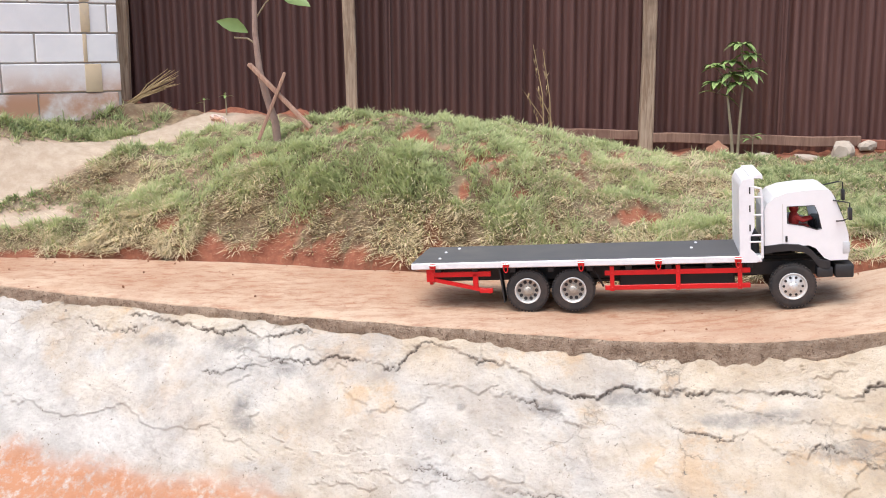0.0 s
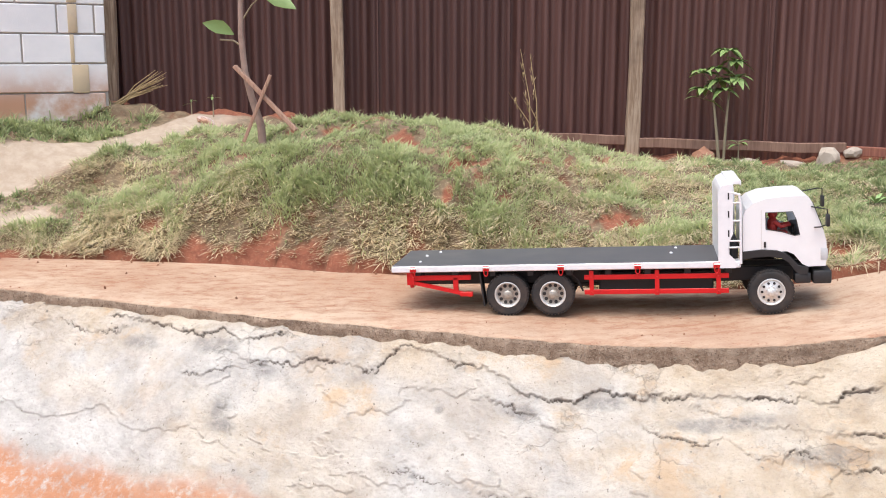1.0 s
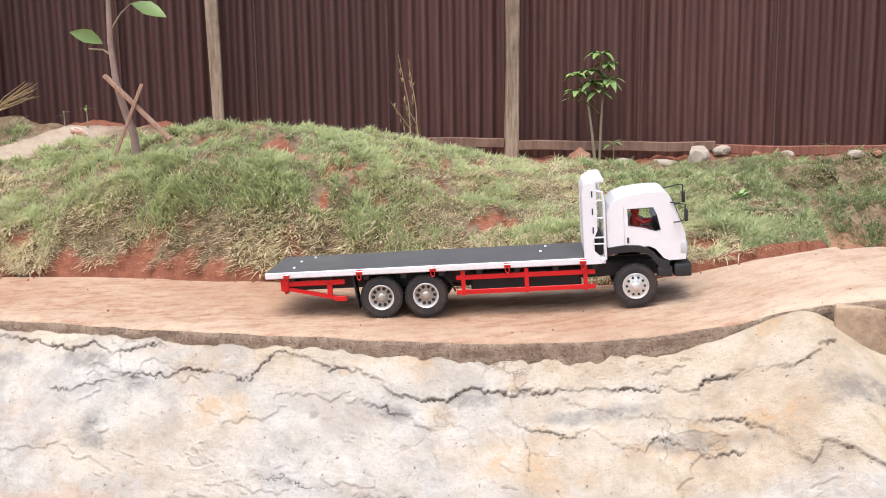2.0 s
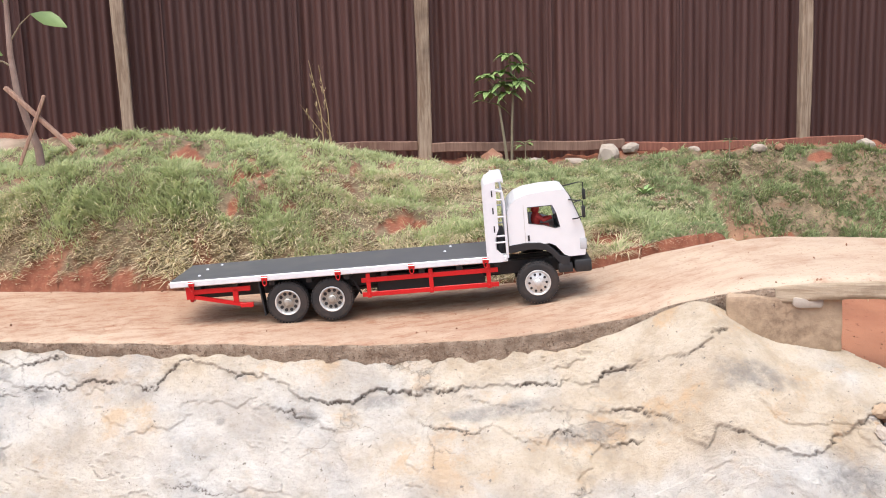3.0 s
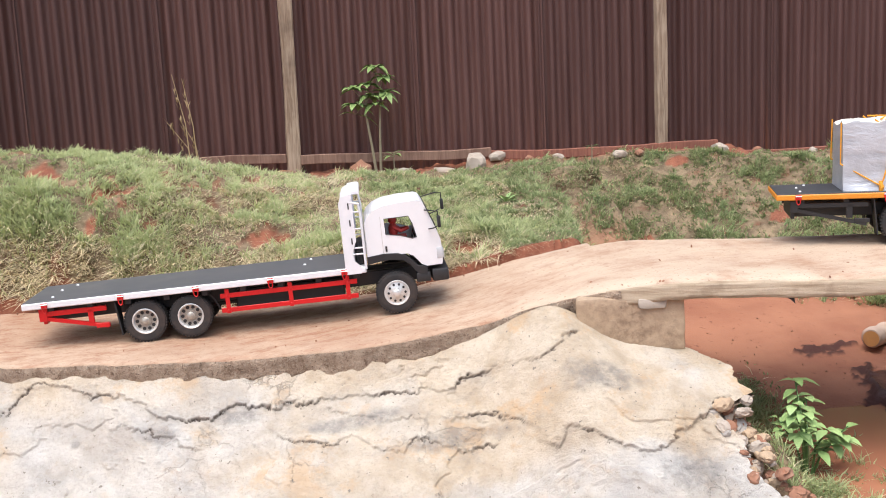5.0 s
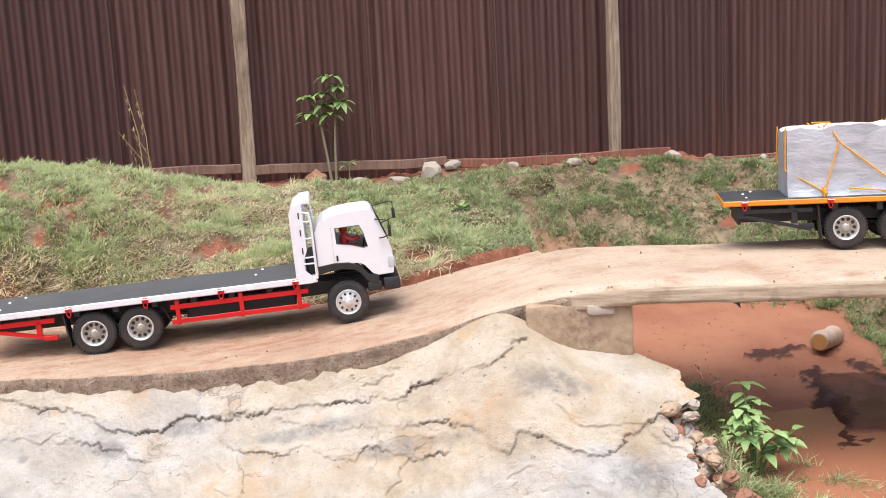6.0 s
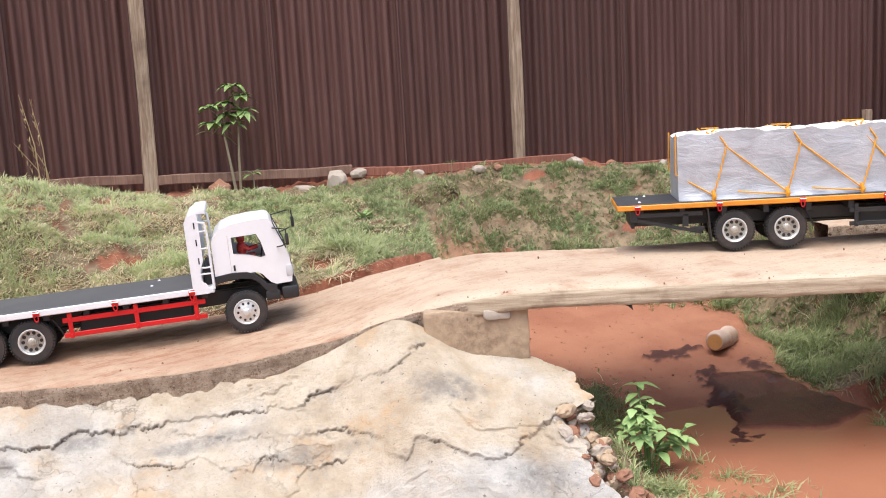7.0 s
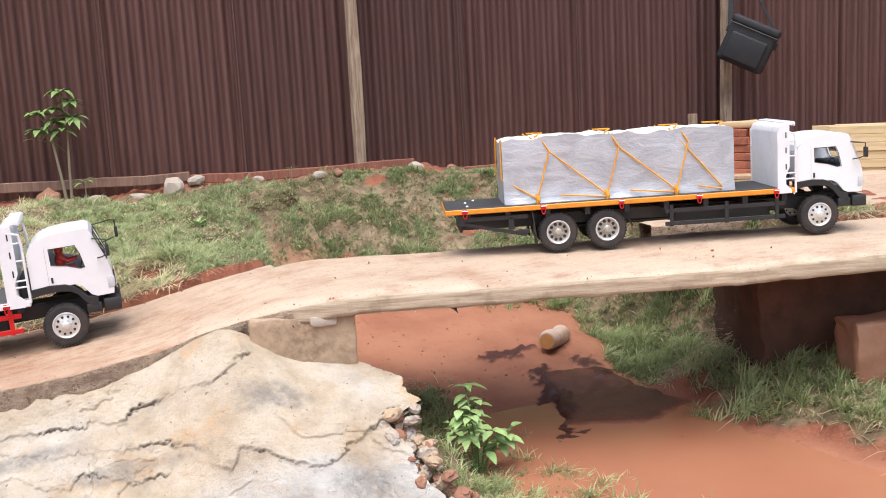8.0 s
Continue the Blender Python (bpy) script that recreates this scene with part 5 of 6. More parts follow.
def build_sapling():
    rng = random.Random(11)
    x, y = 1.80, 6.58
    z = float(ground_z(x, y)) - 0.01
    root = new("sapling")
    root.location, root.scale = (x, y, z), (1.0, 1.0, 1.10)
    tagged(root, "slim green sapling with two pale stems before the fence", "sapling")
    part("stem", tube([(0.02, 0, 0), (-0.005, 0, 0.2), (-0.035, 0.0, 0.40), (-0.03, 0, 0.52)], [0.011, 0.009, 0.007, 0.004], 8), M_BARK, root, "pale slender stem")
    part("stem", tube([(0.045, 0.01, 0), (0.052, 0.01, 0.25), (0.065, 0.01, 0.48), (0.04, 0.01, 0.66)], [0.010, 0.008, 0.006, 0.003], 8), M_BARK, root, "pale slender stem")
    for k, (ox, oz, n, sz) in enumerate(((-0.11, 0.545, 12, 0.09), (0.0, 0.50, 14, 0.10), (0.10, 0.52, 13, 0.10), (0.045, 0.67, 13, 0.09), (0.09, 0.61, 9, 0.09), (-0.10, 0.46, 10, 0.09), (-0.01, 0.57, 9, 0.08), (0.03, 0.45, 8, 0.09), (-0.10, 0.40, 2, 0.11))):
        bm = bmesh.new()
        start = (-0.033, 0, 0.45) if ox < 0.03 else (0.062, 0.01, 0.50)
        part("twig", tube([start, ((start[0] + ox) / 2, 0, (start[2] + oz) / 2 + 0.01), (ox, 0, oz)], [0.004, 0.003, 0.002], 6), M_BARK, root)
        for i in range(n):
            a = 2 * math.pi * i / n + rng.uniform(-0.3, 0.3)
            leaf(bm, (ox, 0, oz), (math.cos(a), math.sin(a), rng.uniform(-0.1, 0.6)), sz * rng.uniform(0.9, 1.35), 0.048, rng.uniform(0.2, 0.7))
        part("foliage", bm, M_LEAF, root, "whorl of pointed green leaves")
    return root


def build_seedling(name, label, x, y, h, n, size, material=None, lean=(0, 0)):
    rng = random.Random(int(x * 100))
    z = float(ground_z(x, y)) - 0.01
    root = new(name)
    root.location = (x, y, z)
    tagged(root, label, "seedling")
    top = (lean[0], lean[1], h)
    part("stem", tube([(0, 0, 0), (lean[0] * 0.4, 0, h * 0.5), top], [0.005, 0.004, 0.003], 6), M_BARK, root)
    for i in range(n):
        bm = bmesh.new()
        a = 2 * math.pi * i / n + rng.uniform(-0.4, 0.4)
        zz = h * rng.uniform(0.75, 1.0)
        leaf(bm, (top[0] * zz / h, 0, zz), (math.cos(a), 0.6 * math.sin(a), rng.uniform(0.1, 0.7)), size * rng.uniform(0.8, 1.1), size * 0.3, 0.5)
        part("leaf", bm, material or M_LEAF, root)
    return root


build_sapling()
build_seedling("seedling", "small green seedling beside the sapling", 1.93, 6.56, 0.17, 6, 0.10)
build_seedling("seedling", "small sprout on bare clay before the fence", -1.48, 6.62, 0.10, 4, 0.06)
build_seedling("seedling", "thin sprout on bare clay before the fence", -1.34, 6.60, 0.15, 4, 0.06)
build_seedling("seedling", "small bright green sprout by the block wall", -2.30, 6.35, 0.08, 6, 0.05)
build_seedling("seedling", "small grey-green sprout behind the foot board", 3.20, 6.26, 0.15, 5, 0.07, M_DARK_LEAF)


def build_weed():
    rng = random.Random(6)
    x, y = 0.67, 6.62
    z = float(ground_z(x, y)) - 0.01
    bm = bmesh.new()
    for k in range(4):
        l, h = rng.uniform(-0.14, -0.03), rng.uniform(0.25, 0.62) if k else 0.62
        pts = [(0.02 * k - 0.03, 0, 0), (0.02 * k - 0.03 + l * 0.25, 0, h * 0.5), (0.02 * k - 0.05 + l, 0.01, h)]
        tube(pts, [0.004, 0.0032, 0.0015], 5, bm)
        for i in range(14):
            t = rng.uniform(0.25, 0.95)
            p = Vector(pts[0]).lerp(Vector(pts[2]), t)
            leaf(bm, p, (rng.uniform(-0.6, 0.6), rng.uniform(-0.4, 0.4), 1), rng.uniform(0.03, 0.07), 0.008, 0.1)
    ob = part("dry_weed", bm, M_STRAW)
    ob.location = (x, y, z)
    tagged(ob, "tall dry straw-coloured weed before the fence", "weed")


build_weed()


def build_staked_tree():
    z = float(ground_z(-0.9, 5.6)) - 0.03
    root = new("young_tree")
    root.location = (-0.88, 5.6, z)
    tagged(root, "young thin tree with large drooping leaves on the mound", "tree")
    h = 2.2 - z
    part("trunk", tube([(0.01, 0, 0), (0.0, 0, 0.15), (-0.045, 0, 0.30), (-0.075, 0, 0.43), (-0.09, 0, 0.62), (-0.08, 0, h)], [0.022, 0.021, 0.019, 0.017, 0.015, 0.009], 10), M_GREY_BARK, root, "pinkish grey slim trunk")
    for name, pts, size, way in (("leaf", [(-0.085, 0, 0.50), (-0.14, 0, 0.50), (-0.12, 0.0, 0.495)], 0.19, (-0.9, -0.2, 0.62)), ("leaf", None, 0.20, (0.75, -0.3, -0.1))):
        bm = bmesh.new()
        base = (-0.125, -0.01, 0.62) if pts else (0.03, -0.02, 0.82)
        leaf(bm, base, way, size, 0.075, 0.25, 0.2, (0.5, 0.15, 0.85))
        part("leaf", bm, M_LEAF, root, "large bright green leaf")
    part("twig", tube([(-0.085, 0, 0.56), (-0.13, 0, 0.59), (-0.20, 0, 0.595)], [0.006, 0.005, 0.005], 6), M_BARK, root, "cut side shoot")
    part("twig", tube([(-0.09, 0, 0.68), (-0.03, 0, 0.77), (0.03, -0.02, 0.82)], [0.005, 0.004, 0.003], 6), M_BARK, root)
    rng = random.Random(3)
    for k in range(7):
        bm = bmesh.new()
        a = k * 2.4
        leaf(bm, (-0.08, 0, h - 0.05 - 0.04 * k), (math.cos(a), math.sin(a), 0.5), 0.24, 0.07, 0.6)
        part("leaf", bm, M_LEAF, root, "large bright green leaf")


build_staked_tree()
M_STAKE = wood_material("split_stake_wood", (0.30, 0.17, 0.12), (0.44, 0.29, 0.21), (0.20, 0.10, 0.07), 14)


def build_stake(a, b, w, label):
    a, b = Vector(a), Vector(b)
    d = b - a
    bm = bbox(-w / 2, w / 2, -w * 0.3, w * 0.3, 0, d.length, 0.003)
    bmesh.ops.transform(bm, matrix=Matrix.Translation(a) @ d.to_track_quat("Z", "Y").to_matrix().to_4x4(), verts=bm.verts)
    tagged(part("tree_stake", bm, M_STAKE), label, "stake", "crossed stakes by the young tree")


build_stake((-0.955, 5.50, 1.07), (-0.81, 5.52, 1.415), 0.030, "upright split wood stake crossed before the young tree")
build_stake((-0.68, 5.50, 1.13), (-1.0, 5.55, 1.46), 0.034, "slanting split wood stake leaning on the young tree")


def build_twigs():
    rng = random.Random(9)
    root = new("twig_bundle")
    root.location = (-1.98, 6.72, float(ground_z(-1.98, 6.72)))
    tagged(root, "bundle of dry brown twigs leaning at the fence", "twigs")
    for k in range(26):
        a, b = rng.uniform(-0.04, 0.04), rng.uniform(0.10, 0.22)
        l = rng.uniform(0.24, 0.34)
        part("twig", tube([(a, rng.uniform(-0.03, 0.03), 0.0), (l * 0.5, rng.uniform(-0.03, 0.03), 0.5 * b + 0.01 + 0.4 * a), (l, rng.uniform(-0.04, 0.04), b + 0.3 * a)], [0.004, 0.003, 0.0012], 5), M_STRAW, root)


build_twigs()


def build_shrub():
    rng = random.Random(21)
    x, y = 2.60, 2.98
    z = float(ground_z(x, y)) - 0.01
    root = new("shrub")
    root.location, root.scale = (x, y, z), (1.25, 1.25, 1.1)
    tagged(root, "leafy bright green shrub beside the broken bank", "shrub")
    for k in range(9):
        a = rng.uniform(0, 6.28)
        r, h = rng.uniform(0.05, 0.14), rng.uniform(0.14, 0.30)
        tip = (r * math.cos(a), r * math.sin(a), h)
        part("stem", tube([(0.01 * math.cos(a), 0.01 * math.sin(a), 0), (r * 0.4 * math.cos(a), r * 0.4 * math.sin(a), h * 0.6), tip], [0.004, 0.003, 0.002], 6), M_DARK_LEAF, root)
        bm = bmesh.new()
        for i in range(12):
            b = rng.uniform(0, 6.28)
            zz = h * rng.uniform(0.55, 1.05)
            leaf(bm, (tip[0] * zz / h, tip[1] * zz / h, zz), (math.cos(b), math.sin(b), rng.uniform(0, 0.6)), rng.uniform(0.04, 0.075), 0.030, 0.5)
        part("foliage", bm, M_SHRUB_LEAF, root, "cluster of broad green leaves")


build_shrub()


def build_broad_weed(x, y, spread, n, seed):
    """Long strap leaves arching from one crown."""
    rng = random.Random(seed)
    root = new("broadleaf_weed")
    root.location = (x, y, float(ground_z(x, y)) - 0.005)
    tagged(root, "pale green weed with long arching leaves on the slope", "weed", "long-leaved weeds")
    for k in range(n):
        a = 2 * math.pi * k / n + rng.uniform(-0.3, 0.3)
        bm = bmesh.new()
        leaf(bm, (0, 0, 0), (math.cos(a), 0.7 * math.sin(a), rng.uniform(0.5, 1.3)), spread * rng.uniform(0.7, 1.2), 0.018, 0.45, 0.2)
        part("leaf", bm, M_SHRUB_LEAF, root)


for wx, wy, wr, wn, ws in ((2.50, 4.28, 0.17, 10, 1), (2.38, 4.35, 0.12, 8, 2), (2.66, 4.22, 0.13, 8, 3), (2.05, 6.45, 0.10, 9, 4), (2.20, 5.1, 0.11, 9, 5), (1.36, 6.6, 0.10, 8, 6)):
    build_broad_weed(wx, wy, wr, wn, ws)


def build_scrap(s_at):
    """A torn strip of dark sheet caught under the deck's edge."""
    nx, ny, fx, fy, z = (float(v) for v in track_edges(np.array(s_at)))
    bm = prism([(-0.022, 0.0), (0.022, 0.0), (0.016, -0.014), (0.020, -0.036), (0.004, -0.020), (-0.010, -0.012)], -0.0015, 0.0015)
    ob = part("torn_sheet", bm, M_BLACK)
    ob.location, ob.rotation_euler = (nx, ny + 0.006, z - 0.056), (0.1, 0, -0.4)
    tagged(ob, "torn dark plastic strip hanging under the bridge deck", "plastic scrap")


build_scrap(11.98)


# ---- stones, clods and rubble ----
def stone_mesh(name, sx, sy, sz, seed, material, rough=0.22, angular=False):
    bm = bmesh.new()
    bmesh.ops.create_icosphere(bm, subdivisions=2 if angular else 3, radius=1)
    for v in bm.verts:
        n = v.co.normalized()
        flat = 1 - rough * abs(noise.noise(n * 1.6 + Vector((seed, 0, 0)))) * 2 + 0.10 * noise.noise(n * 4.5 + Vector((0, seed, 0)))
        c = n * flat
        c = Vector((max(-0.9, min(0.9, c.x)), max(-0.9, min(0.9, c.y)), max(-0.6, c.z + 0.25 * noise.noise(n * 2.2 + Vector((seed, seed, 0))))))
        v.co = Vector((c.x * sx, c.y * sy, c.z * sz))
    return part(name, bm, material, smooth_faces=not angular)


STONES = [(1.70, 6.50, 0.11, 0.08, 0.11, 0), (1.98, 6.52, 0.14, 0.07, 0.06, 1), (2.25, 6.48, 0.20, 0.06, 0.04, 1), (2.47, 6.50, 0.10, 0.07, 0.11, 1), (2.63, 6.52, 0.09, 0.06, 0.06, 1), (2.82, 6.42, 0.05, 0.04, 0.05, 0), (3.0, 6.36, 0.06, 0.04, 0.04, 1), (3.40, 6.26, 0.07, 0.05, 0.05, 1), (3.52, 6.22, 0.05, 0.04, 0.04, 0), (4.06, 6.12, 0.09, 0.06, 0.06, 1), (4.30, 6.05, 0.05, 0.04, 0.04, 0), (4.62, 5.90, 0.05, 0.04, 0.04, 1), (4.88, 5.85, 0.12, 0.07, 0.08, 1), (5.05, 5.78, 0.09, 0.08, 0.12, 0), (5.22, 5.70, 0.06, 0.05, 0.06, 1), (0.95, 6.52, 0.12, 0.06, 0.04, 1), (1.15, 6.50, 0.07, 0.05, 0.04, 0), (5.40, 5.66, 0.05, 0.04, 0.05, 0)]
for k, (x, y, sx, sy, sz, pale) in enumerate(STONES):
    sx, sy, sz = 0.85 * sx, 0.85 * sy, 0.72 * sz
    st = stone_mesh("stone", sx, sy, sz, k * 1.7, M_PALE_STONE if pale else M_RED_STONE, angular=True)
    st.location = (x, y, float(ground_z(x, y)) + sz * 0.40)
    st.rotation_euler = (0, 0, k * 0.9)
    tagged(st, "pale grey stone lying at the fence foot" if pale else "clay-stained reddish stone lying at the fence foot", "stone", "stones along the fence")


def build_rubble():
    rng = random.Random(31)
    root = new("rubble")
    tagged(root, "broken bricks and stones at the bank's crumbled end", "rubble")
    for k in range(110):
        v = rng.uniform(0.36, 0.95)
        ex = float(bank_end(np.array(v)))
        y, z = bank_point(np.array(ex), np.array(v))
        x = ex + rng.uniform(-0.03, 0.10)
        size = rng.uniform(0.012, 0.035)
        st = stone_mesh("fragment", size * rng.uniform(1, 1.8), size, size * 0.8, k * 2.3, rng.choice([M_PALE_STONE, M_RED_STONE, M_PIER, M_MORTAR]))
        st.location = (x, float(y) + rng.uniform(-0.01, 0.10), float(z) + rng.uniform(-0.03, 0.015))
        st.rotation_euler = (rng.uniform(-0.5, 0.5), rng.uniform(-0.5, 0.5), rng.uniform(0, 3))
        st.parent = root
    for x, y, z, r in ((2.27, 3.00, 0.262, 15), (2.25, 2.91, 0.175, -20), (2.29, 2.79, 0.075, 35)):
        b = part("brick", rough_block(-0.055, 0.055, -0.035, 0.035, -0.018, 0.018, x * 7, 0.010, 3, 0.004), M_RED_STONE, root, "broken clay-stained brick")
        b.location, b.rotation_euler = (x, y, z), (0.15, -0.1, radians(r))


def brick_material():
    m = Mat("fired_clay_brick", 0.92)
    fine, big = m.noise(45, 5, 0.7), m.noise(9, 4)
    c = m.mix(m.piece(), (0.30, 0.085, 0.045), (0.44, 0.150, 0.080))
    c = m.mix(m.math("MULTIPLY", m.ramp(big, 0.48, 0.70), 0.85), c, (0.15, 0.055, 0.04))
    c = m.mix(m.math("MULTIPLY", m.ramp(fine, 0.55, 0.75), 0.5), c, (0.55, 0.28, 0.17))
    m.color(c)
    m.bump(fine, 0.6, 0.004)
    return m.m


M_BRICK = brick_material()
build_rubble()


# ---- log in the channel ----
def build_log():
    bm = bmesh.new()
    pts, rad = [], []
    for i in range(12):
        t = i / 11
        pts.append((-0.13 + 0.26 * t, 0.004 * math.sin(t * 7), 0.004 * math.cos(t * 5)))
        rad.append(0.052 * (0.80 if i in (0, 11) else 1.0) * (1 + 0.04 * math.sin(t * 9)))
    tube(pts, rad, 18, bm)
    log = part("log", bm, M_LOGBARK)
    for s, x in ((-1, -0.131), (1, 0.131)):
        bm = bmesh.new()
        bmesh.ops.create_cone(bm, cap_ends=True, segments=18, radius1=0.040, radius2=0.038, depth=0.006, matrix=Matrix.Translation((x, 0, 0)) @ Matrix.Rotation(radians(90), 4, "Y"))
        part("cut_face", bm, M_CUT, log, "fresh orange-tan cut face")
    x, y = 3.74, 4.07
    log.matrix_world = pose(x, y, float(ground_z(x, y)) + 0.048, 0, 4, 36) @ Matrix.Scale(0.95, 4)
    tagged(log, "short pale peeled log lying on the wet clay", "log")


M_LOGBARK = simple("peeled_log_bark", (0.55, 0.42, 0.34), (0.36, 0.19, 0.11), 16, 0.8, bump=0.6, dist=0.006)
M_CUT = simple("cut_wood", (0.55, 0.27, 0.09), (0.42, 0.20, 0.08), 25, 0.8, bump=0.3)
build_log()

# ---- brick stack, lumber and things at the right-hand end ----
YARD = Matrix.Translation((5.55, 5.36, 0.742)) @ Matrix.Rotation(math.atan2(-0.86, 0.60), 4, "Z")


def build_yard_floor():
    bm = rough_block(-0.15, 3.2, -0.55, 0.7, -0.30, 0.0, 12, 0.004, 10)
    bmesh.ops.transform(bm, matrix=YARD, verts=bm.verts)
    tagged(part("pavement", bm, M_YARD), "dusty grey-brown cement floor under the stacks", "pavement", kind="structure")


M_YARD = simple("dusty_cement_floor", (0.30, 0.23, 0.19), (0.22, 0.16, 0.13), 8, 0.9, bump=0.4, dist=0.004)
build_yard_floor()


def build_bricks():
    rng = random.Random(17)
    bl, bw, bh = 0.166, 0.085, 0.050
    mesh = rough_block(-bl / 2, bl / 2, -bw / 2, bw / 2, 0, bh, 2, 0.0022, 2, 0.003)
    first = part("brick", mesh, M_BRICK)
    stack = new("brick_stack")
    tagged(stack, "stack of loose red clay bricks on the cement floor", "bricks")
    k = 0
    for course in range(6):
        n = (6, 6, 6, 6, 5, 3)[course]
        for col in range(n):
            for row in range(2):
                ob = first if k == 0 else first.copy()
                if k:
                    scene.collection.objects.link(ob)
                k += 1
                x = 0.08 + (col + (1.6 if course == 5 else 0.6 if course == 4 else 0.0)) * (bl + 0.010) + rng.uniform(-0.010, 0.010)
                ob.parent = stack
                ob.location = (x, 0.05 + row * (bw + 0.01) + rng.uniform(-0.016, 0.016), 0.002 + course * (bh + 0.003))
                ob.rotation_euler = (0, rng.uniform(-0.015, 0.015), rng.uniform(-0.07, 0.07))
    # a slumped column at the end of the stack
    for course in range(5):
        ob = first.copy()
        scene.collection.objects.link(ob)
        ob.parent = stack
        ob.location = (-0.10 + 0.02 * (course % 2), 0.02 + 0.02 * course, 0.002 + course * (bh + 0.002))
        ob.rotation_euler = (0, 0.05, 0.45)
    stack.matrix_world = YARD
    top = part("wood_offcut", rough_block(-0.13, 0.13, -0.05, 0.05, 0, 0.045, 4, 0.003, 3), M_LUMBER)
    top.matrix_world = YARD @ pose(0.55, 0.10, 0.006 + 6 * (bh + 0.003), 0, -2, 6)
    tagged(top, "tan wooden offcut lying on the brick stack", "wood offcut")


def pale_wood():
    m = Mat("fresh_sawn_lumber", 0.75)
    grain = m.noise(6, 5, 0.6, (0.5, 8, 8), 0.4)
    c = m.mix(m.ramp(grain, 0.3, 0.7), (0.50, 0.36, 0.19), (0.66, 0.52, 0.32))
    c = m.mix(m.math("MULTIPLY", m.piece(), 0.5), c, (0.44, 0.30, 0.16))
    m.color(c)
    m.bump(grain, 0.35, 0.003)
    return m.m


M_LUMBER = pale_wood()
M_OLD_WOOD = wood_material("worn_board_wood", (0.34, 0.22, 0.13), (0.46, 0.32, 0.20), (0.20, 0.10, 0.06), 16)
build_bricks()


def build_lumber():
    rng = random.Random(23)
    stack = new("lumber_stack")
    tagged(stack, "stack of pale sawn timber battens beside the bricks", "lumber")
    for layer in range(6):
        for row in range(4):
            l = 2.0
            x0 = 0.0 + rng.uniform(-0.03, 0.16) - 0.03 * (layer % 2)
            bm = bbox(x0, x0 + l, -0.03, 0.03, 0, 0.052, 0.002)
            b = part("batten", bm, M_LUMBER, stack, smooth_faces=False)
            b.location = (0, row * 0.066 + rng.uniform(-0.004, 0.004), layer * 0.054)
            b.rotation_euler = (0, 0, rng.uniform(-0.02, 0.02))
    stack.matrix_world = YARD @ pose(1.10, -0.06, 0.002, 0, 0, 8)
    boards = new("board_pile")
    tagged(boards, "small pile of worn boards on the ground", "boards")
    for k in range(4):
        b = part("board", bbox(0, 0.30 - 0.02 * k, -0.035, 0.035, 0, 0.02, 0.002), M_OLD_WOOD, boards, smooth_faces=False)
        b.location = (0.012 * (k % 2), (k % 2) * 0.075, (k // 2) * 0.024)
        b.rotation_euler = (0, 0, 0.03 * (k - 1))
    boards.matrix_world = Matrix.Translation((5.33, 4.60, 0.765)) @ Matrix.Rotation(math.atan2(-0.7, 0.7), 4, "Z")


build_lumber()
post = crooked_post("post_stub", 5.90, 5.38, 0.72, 1.16, 0.055, 0.03, M_POST, 4)
tagged(post, "short weathered timber stub standing behind the bricks", "post")


def build_bag():
    """A padded black equipment bag hung by its strap from the post."""
    root = new("equipment_bag")
    tagged(root, "black padded equipment bag hanging by its strap from a post", "bag")
    bm = bbox(-0.165, 0.165, -0.09, 0.09, -0.14, 0.14, 0.025, 3)
    part("bag_body", bm, M_BAG, root, "black woven fabric bag body")
    part("front_pocket", bbox(-0.13, 0.13, -0.115, -0.085, -0.12, 0.05, 0.015, 3), M_BAG, root)
    part("lid", bbox(-0.172, 0.172, -0.098, 0.098, 0.095, 0.150, 0.02, 3), M_BAG, root, "black zipped lid")
    part("zip", tube([(-0.168, -0.099, 0.095), (0.168, -0.099, 0.095)], 0.004, 6), M_BLACK, root)
    for s in (-1, 1):
        part("buckle", bbox(s * 0.172 - 0.012, s * 0.172 + 0.012, -0.02, 0.02, 0.03, 0.075, 0.004), M_BLACK, root)
    root.matrix_world = pose(6.20, 5.12, 1.62, 0, 26, -50) @ Matrix.Diagonal((1, 1, 1.12, 1))
    a = root.matrix_world @ Vector((-0.17, 0, 0.07))
    b = root.matrix_world @ Vector((0.17, 0, 0.10))
    hang = Vector((6.22, 5.28, 2.35))
    for p in (a, b):
        d = hang - p
        bm = bbox(-0.018, 0.018, -0.003, 0.003, 0, d.length, 0.001)
        q = d.to_track_quat("Z", "Y").to_matrix().to_4x4()
        bmesh.ops.transform(bm, matrix=root.matrix_world.inverted() @ Matrix.Translation(p) @ q, verts=bm.verts)
        part("strap", bm, M_BAG, root, "black webbing strap")
    nail = tube([hang + Vector((0, 0.1, 0)), hang + Vector((0, -0.04, 0.01))], 0.006, 6)
    tagged(part("nail", nail, M_STEEL), "steel nail in the post holding the strap", "nail")


M_BAG = simple("black_woven_nylon", (0.010, 0.0105, 0.013), (0.020, 0.021, 0.024), 90, 0.7, bump=0.4, dist=0.002)
build_bag()


